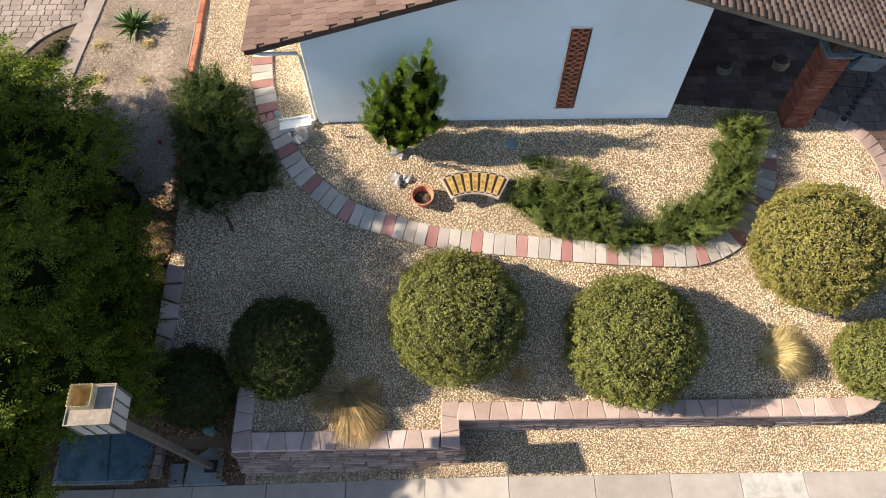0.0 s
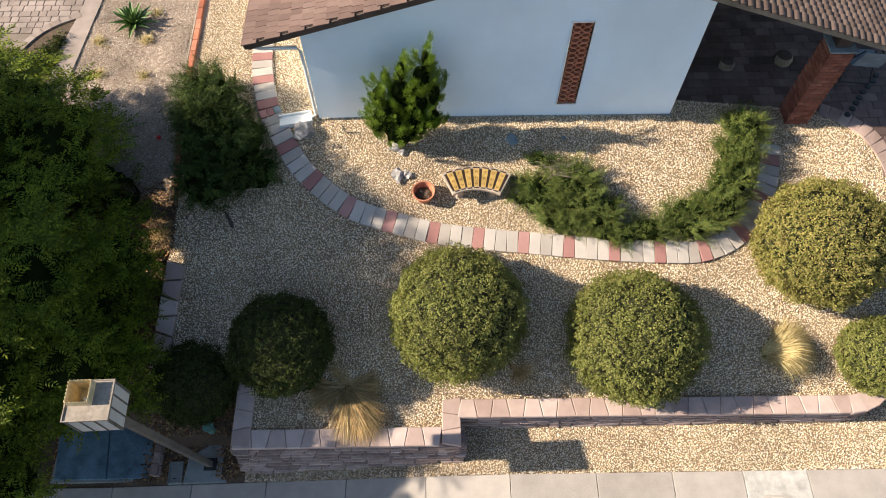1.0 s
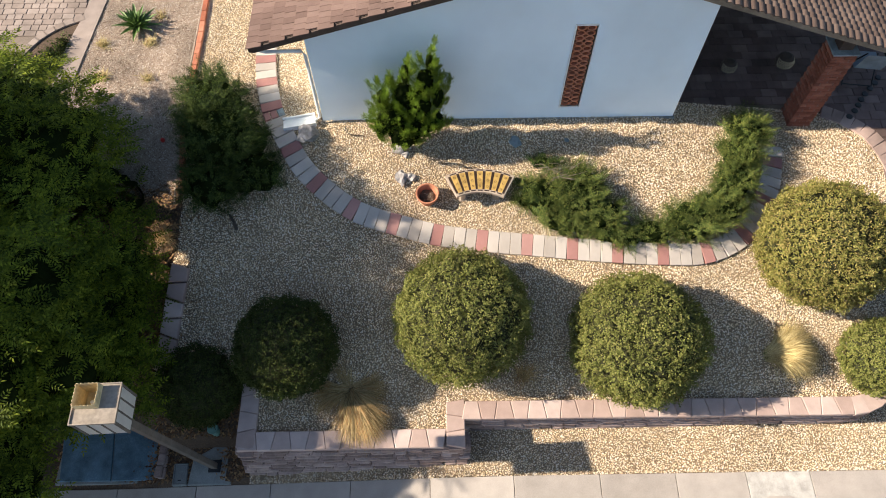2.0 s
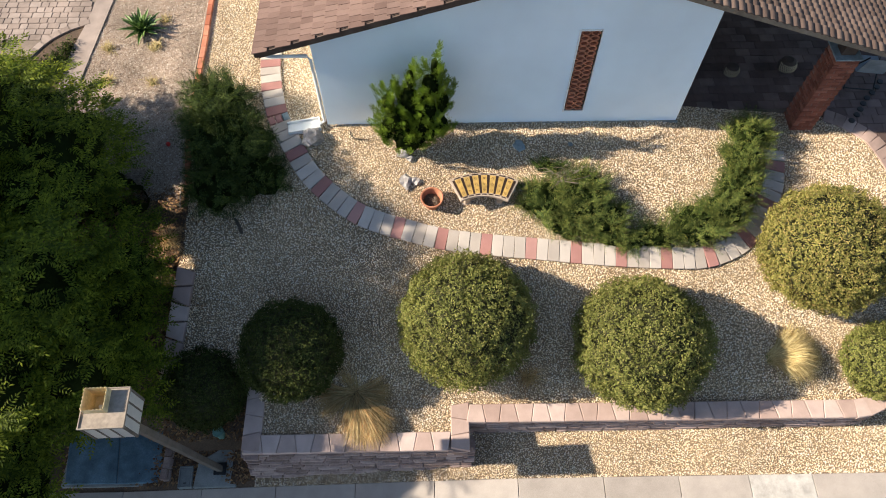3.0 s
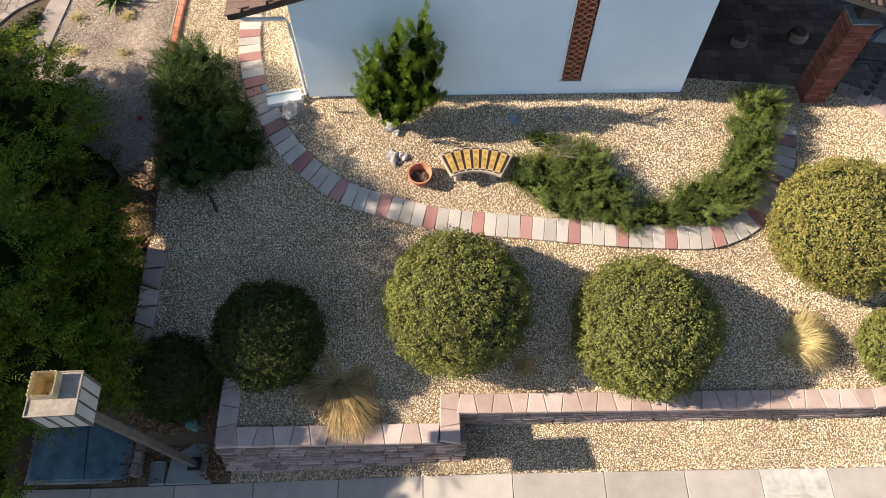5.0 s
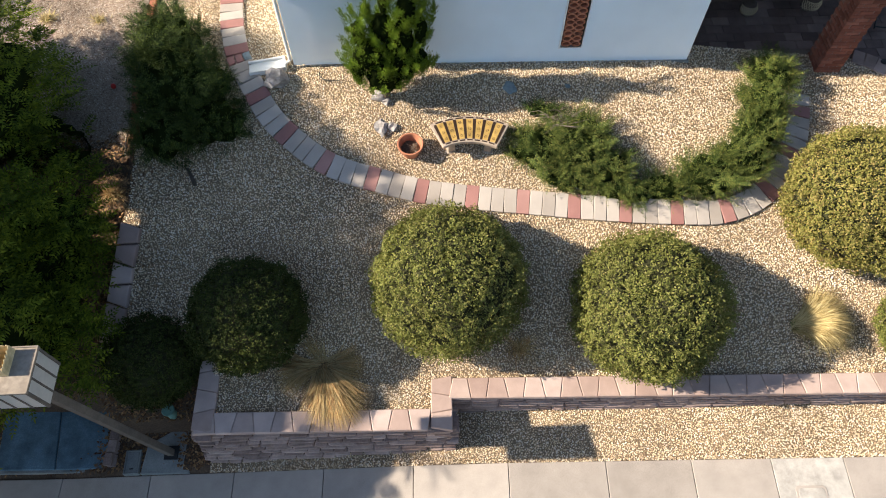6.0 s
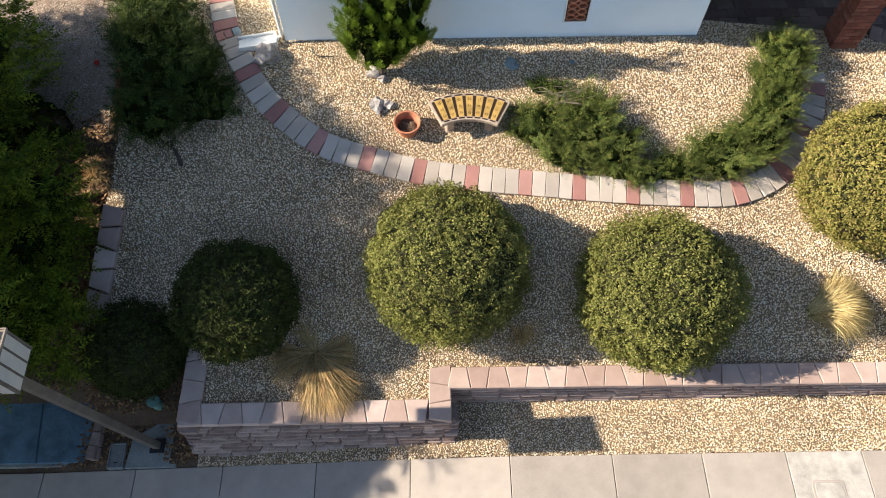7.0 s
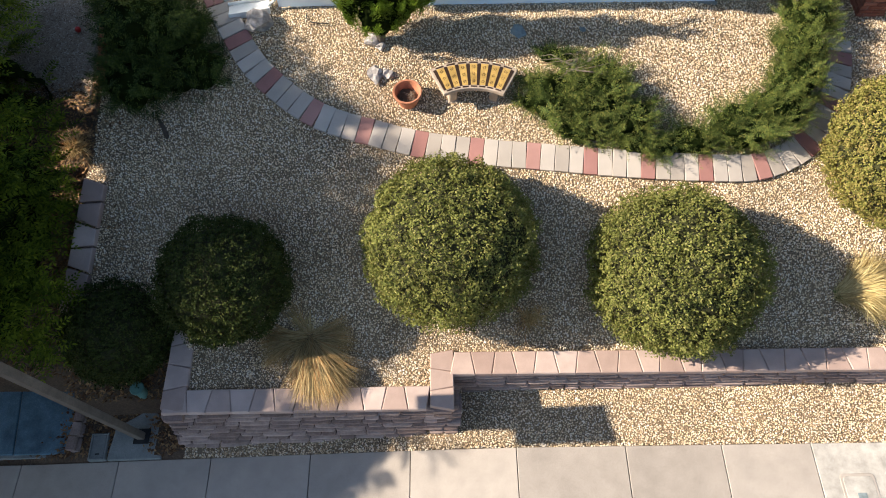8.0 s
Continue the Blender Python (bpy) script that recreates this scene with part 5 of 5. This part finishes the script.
    part("reader_plate", box(-0.06, 0.06, -0.02, 0.05, 0.0095, 0.013), M_BLUESTONE, wl, "grey reader plate")


service_corner()


def splash_block():
    top = tagged(empty("splash_block", -2.95, 9.93, h(-2.95, 9.93)), "white concrete splash block under the downspout", "splash block")
    top.matrix_world = pose(-2.98, 9.93, h(-2.98, 9.93) + 0.035, 0, -2, 10)
    part("tray", box(-0.30, 0.30, -0.13, 0.13, -0.04, 0.025, 0.006), M_WHITE, top)
    for s in (-1, 1):
        part("side_rim", box(-0.30, 0.30, s * 0.115 - 0.015, s * 0.115 + 0.015, 0.0255, 0.07, 0.005), M_WHITE, top)
    part("end_rim", box(0.27, 0.30, -0.099, 0.099, 0.0255, 0.07, 0.005), M_WHITE, top)


splash_block()


# ---- small loose things ----
def stick():
    top = tagged(empty("garden_stake", -4.05, 8.0, h(-4.05, 8.0)), "dark weathered stake lying in the gravel by a green sprig", "stake")
    part("stake", tube([(0.03, -0.05, 0.02), (-0.03, 0.08, 0.035), (-0.12, 0.24, 0.07)], [0.03, 0.032, 0.02]), M_BARK, top)
    d = sphere_dirs(26, 0.0)
    v, f = fronds(np.tile([[-0.14, 0.28, 0.08]], (26, 1)), d, d[:, [1, 2, 0]], RNG.uniform(0.08, 0.15, 26), 3, 0.04, 0.012)
    part("sprig", mesh_of("sprig", v, f, M_JUNIPER), None, top, "small green sprig")["kind"] = "stuff"
    wire = tagged(empty("bent_wire", -2.02, 9.72, h(-2.02, 9.72)), "thin dark bent wire lying on the gravel by the wall", "wire")
    part("strand", tube([(-0.12, 0.14, 0.02), (-0.10, 0.02, 0.03), (-0.02, -0.07, 0.035), (0.10, -0.09, 0.03), (0.24, -0.08, 0.02)], 0.008, 6), M_BLACK, wire)
    dot = tagged(new("red_ball", to_mesh("red_ball", lathe([(0.012, 0.0), (0.035, 0.02), (0.042, 0.05), (0.03, 0.08), (0.01, 0.09)], 16), M_RED, True)), "small red plastic ball on the mulch", "ball")
    dot.matrix_world = pose(-5.47, 9.61, h(-5.47, 9.61))


stick()


def patio_things():
    z = -0.33
    chair = tagged(empty("folding_chair", 7.55, 11.6, z), "black-framed folding patio chair with grey-blue sling seat", "chair")
    chair.matrix_world = pose(7.86, 11.22, z + 0.0, 0, 0, 172)
    part("seat", box(-0.25, 0.25, -0.23, 0.23, 0.42, 0.435, 0.006), M_FABRIC, chair, "grey-blue sling fabric")
    bm = bmesh.new()
    add_box(bm, -0.25, 0.25, 0.0, 0.014, 0.0, 0.5, 0.005, rot=pose(0, 0.24, 0.44, -18))
    part("backrest", bm, M_FABRIC, chair, "grey-blue sling fabric")
    for s in (-1, 1):
        part("leg", tube([(s * 0.27, -0.26, 0.0), (s * 0.27, 0.1, 0.43), (s * 0.27, 0.38, 0.93)], 0.013), M_BLACK, chair)
        part("leg", tube([(s * 0.28, 0.3, 0.0), (s * 0.28, -0.2, 0.44)], 0.013), M_BLACK, chair)
        part("armrest", tube([(s * 0.28, -0.22, 0.62), (s * 0.28, 0.2, 0.62)], 0.018), M_BLACK, chair)
    part("stretcher", tube([(-0.28, 0.28, 0.03), (0.28, 0.28, 0.03)], 0.011), M_BLACK, chair)
    for k in range(8):
        u = k / 7
        ob = tagged(new("stone_disc", to_mesh("stone_disc", lathe([(0.055, 0), (0.062, 0.01), (0.055, 0.028), (0.001, 0.03)], 16), M_BLACK)), "small round dark disc lying on the patio", "disc", "row of dark discs")
        ob.matrix_world = pose(7.45 + 0.86 * u + 0.02 * math.sin(9 * u), 10.16 + 0.98 * u, z + 0.0)
    for bx, by, s in ((5.34, 11.36, 0.72), (6.47, 11.46, 0.82)):
        basket = tagged(empty("wicker_lantern", bx, by, z), "round dark wicker floor lantern with a patch of sun painted in pale strips", "lantern", "wicker lanterns on the patio")
        basket.matrix_world = Matrix.LocRotScale((bx, by, z + 0.03), None, (s, s, s))
        part("body", lathe([(0.12, 0), (0.20, 0.10), (0.22, 0.2), (0.17, 0.32), (0.10, 0.36)], 18), M_FASCIA, basket, "dark woven body")
        # pale crossed strips on the front only, standing in for a patch of sun
        for k in range(10):
            for turn in (-1, 1):
                a = radians(-90 + 14 * (k - 4.5) + 6 * turn)
                ring = [(r * math.cos(a + turn * w), r * math.sin(a + turn * w), zz) for r, w, zz in ((0.212, -0.25, 0.11), (0.226, 0.0, 0.21), (0.185, 0.25, 0.31))]
                part("cane", tube(ring, 0.0075, 4), M_CANE, basket, "pale strip painted as a patch of sun")


patio_things()


# ---- laid pieces: paver edging, brick edging, patio, driveway, roof tiles, walls ----
def smooth_line(pts, step, start=0.0):
    """Points at even steps along a soft curve through pts, with the way there."""
    P = [Vector(p) for p in pts]
    P = [P[0] * 2 - P[1]] + P + [P[-1] * 2 - P[-2]]
    dense = []
    for i in range(1, len(P) - 2):
        a, b, c, d = P[i - 1:i + 3]
        for k in range(40):
            t = k / 40
            dense.append(0.5 * (2 * b + (c - a) * t + (2 * a - 5 * b + 4 * c - d) * t * t + (3 * b - a - 3 * c + d) * t ** 3))
    out, s, nxt = [], 0.0, start
    for p, q in zip(dense, dense[1:]):
        L = (q - p).length
        while nxt <= s + L:
            out.append((p + (q - p) * ((nxt - s) / L), (q - p).normalized()))
            nxt += step
        s += L
    return out


def ground_pose(x, y, lift, ang, tilt=0.0):
    """A pose lying on the sloping ground, turned by ang degrees."""
    e = 0.12
    n = Vector(((h(x - e, y) - h(x + e, y)) / (2 * e), (h(x, y - e) - h(x, y + e)) / (2 * e), 1)).normalized()
    q = Vector((0, 0, 1)).rotation_difference(n)
    return Matrix.Translation((x, y, h(x, y))) @ q.to_matrix().to_4x4() @ pose(0, 0, lift, tilt, 0, ang)


def paver_edging():
    top = tagged(empty("paver_edging", 0.4, 7.67, h(0.4, 7.67)), "curved garden edging of grey pavers with a red one every fourth", "garden edging")
    top.matrix_world = Matrix()
    line = [(-3.80, 12.6), (-3.78, 11.65), (-3.71, 11.05), (-3.62, 10.62), (-3.46, 10.09), (-3.21, 9.6), (-2.88, 9.06), (-2.4, 8.59), (-1.84, 8.23), (-1.12, 7.99), (-0.42, 7.81), (0.38, 7.70), (1.28, 7.61), (2.18, 7.52), (2.98, 7.46), (3.79, 7.43), (4.3, 7.47), (4.79, 7.66), (5.15, 7.95), (5.42, 8.33), (5.65, 8.77), (5.77, 9.22), (5.80, 9.55)]
    meshes = []
    for m in (M_PAVER, M_PAVER_RED):
        bm = bmesh.new()
        add_box(bm, -0.0965, 0.0965, -0.195, 0.195, -0.03, 0.032, 0.005)
        meshes.append(to_mesh("paver", bm, m))
    # the third red paver right of the bench is centred at x = 1.12
    start = min((k * 0.01 for k in range(80)), key=lambda s: min(abs(p.x - 1.12) for p, _ in smooth_line(line, 0.8, s) if p.y < 8))
    row = smooth_line(line, 0.2, start)
    patch = min(range(len(row)), key=lambda k: (row[k][0] - Vector((-3.46, 10.05))).length)
    small = []
    for m in (M_BLUESTONE, M_PAVER_RED):
        bm = bmesh.new()
        add_box(bm, -0.085, 0.085, -0.06, 0.06, -0.03, 0.03, 0.006)
        small.append(to_mesh("small_brick", bm, m))
    rnd = random.Random(4)
    for i, (p, d) in enumerate(row):
        red = i % 4 == 0 if i > patch else (patch - i) % 3 == 1
        if i == patch:
            # one paver was patched with three small bricks
            across = Vector((-d.y, d.x))
            for s in (-1, 0, 1):
                at = p + across * 0.135 * s
                part("small_brick", small[0 if s == 1 else 1], None, top, "small patching brick", ground_pose(at.x, at.y, 0.01, math.degrees(math.atan2(d.y, d.x)) + rnd.uniform(-5, 5), 0))
            continue
        ob = part("paver", meshes[1 if red else 0], None, top, "dusty red concrete paver" if red else "", ground_pose(p.x, p.y, 0.012 + rnd.uniform(-0.004, 0.005), math.degrees(math.atan2(d.y, d.x)) + rnd.uniform(-1.8, 1.8), rnd.uniform(-1, 1)))


paver_edging()


def brick_edging():
    top = tagged(empty("brick_edging", -5.12, 10, 0), "single row of orange-red bricks dividing mulch from gravel", "garden edging")
    top.matrix_world = Matrix()
    bm = bmesh.new()
    add_box(bm, -0.145, 0.145, -0.05, 0.05, -0.06, 0.055, 0.006)
    me = to_mesh("brick", bm, M_EDGE)
    rnd = random.Random(6)
    for p, d in smooth_line([(-5.17, 14.2), (-5.19, 13.28), (-5.15, 12.2), (-5.13, 11.22), (-5.10, 10.2), (-5.07, 9.25), (-4.99, 8.52)], 0.3):
        part("brick", me, None, top, m=ground_pose(p.x, p.y, 0.01, math.degrees(math.atan2(d.y, d.x)) + rnd.uniform(-1.5, 1.5), rnd.uniform(-2, 2)))
    rail = tagged(empty("edging_board", -5.18, 9, 0), "weathered thin wooden edging strip beside the bricks", "garden edging")
    rail.matrix_world = Matrix()
    for y0, y1 in ((8.42, 9.4), (9.42, 10.6), (10.62, 12.0), (12.02, 13.6)):
        pts = [(-5.155 - 0.018 * (y - 8.4), y, h(-5.1, y) + 0.05) for y in (y0, (y0 + y1) / 2, y1)]
        part("strip", tube(pts, 0.016, 6), M_BENCH, rail)


brick_edging()


def patio_floor():
    top = tagged(empty("patio_floor", 6, 12, -0.4), "patio floor of brown-red concrete pavers", "patio", kind="structure")
    top.matrix_world = Matrix()
    zf = -0.33
    bm = bmesh.new()
    outline = [(3.96, 10.36), (14, 10.36), (14, 13.59), (3.96, 13.59)]
    add_slab(bm, outline, zf - 0.3, zf - 0.02)
    part("bed", bm, M_JOINT, top, "sand bed under the pavers")
    bm = bmesh.new()
    add_box(bm, -0.147, 0.147, -0.097, 0.097, -0.05, 0.0, 0.005)
    me = to_mesh("paver", bm, M_PATIO)
    rnd = random.Random(9)
    made = 0
    for j in range(30):
        for i in range(34):
            x, y = 4.12 + 0.3 * i + (0.15 if j % 2 else 0), 7.8 + 0.2 * j
            edge = np.interp(y, [7.5, 8.5, 9.2, 9.75, 10.1, 10.42], [8.1, 8.05, 7.97, 7.6, 7.15, 6.7])
            if (y < 10.55 and x < edge) or x > 9.0 or y > 13.4 or x < 4.1 or made >= 300:
                continue
            if 6.05 < x < 6.85 and y < 10.55:
                continue
            made += 1
            part("paver", me, None, top, m=pose(x, y, zf + rnd.uniform(-0.003, 0.003), 0, 0, rnd.uniform(-0.7, 0.7)) if y > 10.3 else ground_pose(x, y, 0.02, rnd.uniform(-0.7, 0.7)))


patio_floor()


def patio_border():
    top = tagged(empty("patio_border", 7.6, 9.5, -0.4), "curved soldier course of pinkish pavers along the patio edge", "paver border", kind="structure")
    top.matrix_world = Matrix()
    bm = bmesh.new()
    add_box(bm, -0.096, 0.096, -0.147, 0.147, -0.05, 0.0, 0.006)
    me = to_mesh("paver", bm, M_PAVER_PINK)
    for p, d in smooth_line([(8.14, 7.9), (8.1, 8.6), (8.0, 9.24), (7.72, 9.76), (7.32, 10.12), (6.92, 10.33)], 0.2):
        part("paver", me, None, top, m=ground_pose(p.x, p.y, 0.03, math.degrees(math.atan2(d.y, d.x))))


patio_border()


def driveway():
    top = tagged(empty("paved_walk", -9, 13, 0), "tan interlocking paver walk with a smooth concrete border", "paved walk", kind="structure")
    top.matrix_world = Matrix()
    bm = bmesh.new()
    add_slab(bm, [(-7.80, 10.6), (-7.42, 10.9), (-7.16, 14.6), (-7.52, 14.6), (-7.66, 12.7), (-7.78, 11.9)], -0.2, 0.03, 0.01)
    part("border", bm, M_DRIVE, top, "smooth tan concrete border strip")
    bm = bmesh.new()
    add_slab(bm, [(-14, 11.6), (-8.55, 11.6), (-8.3, 12.2), (-7.85, 12.68), (-7.55, 12.8), (-7.535, 14.6), (-14, 14.6)], -0.2, 0.008)
    part("bed", bm, M_JOINT, top, "sand bed under the pavers")
    rnd = random.Random(12)
    sizes = []
    for w in (0.235, 0.155):
        bm = bmesh.new()
        add_box(bm, -w / 2, w / 2, -0.075, 0.075, -0.03, 0.025, 0.006)
        sizes.append((w, to_mesh("paver", bm, M_DRIVE)))
    for j in range(14):
        y = 12.3 + 0.158 * j
        x = -10.6 + rnd.uniform(0, 0.2)
        while True:
            w, me = rnd.choice(sizes)
            x += w / 2 + 0.004
            lim = -8.62 + 0.2 + 1.0 * min(1.0, max(0.0, (y - 12.15) / 0.75)) ** 0.8 if y < 12.95 else -7.62
            if x + w / 2 > lim:
                break
            part("paver", me, None, top, m=pose(x, y, 0.0 + rnd.uniform(-0.003, 0.003), 0, 0, rnd.uniform(-1, 1)))
            x += w / 2 + 0.004
    bm = bmesh.new()
    add_box(bm, -0.12, 0.12, -0.075, 0.075, -0.03, 0.03, 0.006)
    me = to_mesh("paver", bm, M_DRIVE)
    for p, d in smooth_line([(-8.75, 11.3), (-8.6, 11.75), (-8.35, 12.2), (-8.0, 12.52), (-7.62, 12.72)], 0.2):
        part("paver", me, None, top, m=pose(p.x, p.y, 0.004, 0, 0, math.degrees(math.atan2(d.y, d.x))))
    n = 900
    x, y = RNG.uniform(-8.5, -7.75, n), RNG.uniform(11.2, 12.5, n)
    keep = y < 11.2 + (x + 8.6) * 1.25
    x, y = x[keep], y[keep]
    d = sphere_dirs(len(x), 0.2)
    v, f = fronds(np.stack([x, y, np.full(len(x), 0.02)], 1), d, d[:, [1, 2, 0]], RNG.uniform(0.08, 0.16, len(x)), 3, 0.05, 0.02)
    tagged(new("ground_cover", mesh_of("ground_cover", v, f, M_JUNIPER)), "sparse low green ground cover in a soil pocket", "plants", kind="stuff")


driveway()


def roof_tiles():
    """Courses run along the eaves; the front rows are single tiles, the rest are joined."""
    rnd = random.Random(15)

    def tile_mesh(w, length, curved, mat):
        bm = bmesh.new()
        n = 6
        if curved:
            up, lo = [], []
            for i in range(n + 1):
                u = i / n
                zc = 0.024 * math.sin(math.pi * u)
                for s, rows in ((0.014, up), (0.0, lo)):
                    rows.append([bm.verts.new((-length / 2, w * (u - 0.5), zc + s)), bm.verts.new((length / 2, w * (u - 0.5), zc + s + 0.016))])
            for a, b in zip(up, up[1:]):
                bm.faces.new((a[0], a[1], b[1], b[0]))
            for a, b in zip(lo, lo[1:]):
                bm.faces.new((a[0], b[0], b[1], a[1]))
            for k in (0, 1):
                for i in range(n):
                    bm.faces.new((up[i][k], up[i + 1][k], lo[i + 1][k], lo[i][k]))
            bmesh.ops.recalc_face_normals(bm, faces=bm.faces)
        else:
            v = add_box(bm, -length / 2, length / 2, -w / 2, w / 2, 0, 0.022, 0.004)
        return to_mesh("tile", bm, mat)

    for side, w, expo, curved, mat, x0, x1 in ((0, 0.128, 0.20, False, M_TILE, -3.42, RIDGE_X), (1, 0.135, 0.125, True, M_TILE_TAN, RIDGE_X, ROOF_END)):
        top = tagged(empty("roof_tiles", 0, 10, 3), "overlapping flat brown concrete roof tiles" if side == 0 else "overlapping curved tan clay roof tiles", "roof covering", kind="structure")
        top.matrix_world = Matrix()
        me = tile_mesh(w * (0.97 if side == 0 else 1.02), expo * 1.35, curved, mat)
        src = np.array([tuple(q.co) for q in me.vertices])
        polys = [tuple(p.vertices) for p in me.polygons]
        rest_v, rest_f, made, offs = [], [], 0, 0
        across, along = (expo, w) if side == 0 else (w, expo)
        for c in range(int((x1 - x0) / across)):
            x = x0 + (c + 0.5) * across
            z = roof_z(x) + (0.115 if side == 0 else 0.12)
            for r in range(int(6.0 / along)):
                y = 9.74 + along * (r + 0.5) + (0.075 if side == 0 and c % 2 else 0.0) - (0.05 if side else 0.0)
                if side == 0:
                    near = y < 10.9 and x < 0.9
                    m = pose(x, y, z + rnd.uniform(-0.002, 0.004), 0, -math.degrees(math.atan(0.315)) + 4.5, rnd.uniform(-1, 1))
                else:
                    near = y < 10.95 and 3.4 < x < 8.2
                    m = pose(x, y, z + 0.01 + rnd.uniform(-0.002, 0.004), 8.0, math.degrees(math.atan(0.335)), rnd.uniform(-1, 1)) @ pose(0, 0, 0, 0, 0, 90)
                if near and made < 300:
                    part("tile", me, None, top, m=m)
                    made += 1
                else:
                    mm = np.array(m)
                    rest_v.append(src @ mm[:3, :3].T + mm[:3, 3])
                    rest_f += [tuple(i + offs for i in p) for p in polys]
                    offs += len(src)
        far = bpy.data.meshes.new("far_tiles")
        far.from_pydata(np.concatenate(rest_v).tolist(), [], rest_f)
        far.materials.append(M_TILE_FAR if side == 0 else M_TILE_TAN)
        ob = new("far_tiles", far)
        ob.parent = top
        ob["kind"] = "stuff"


roof_tiles()
make_retaining_wall()
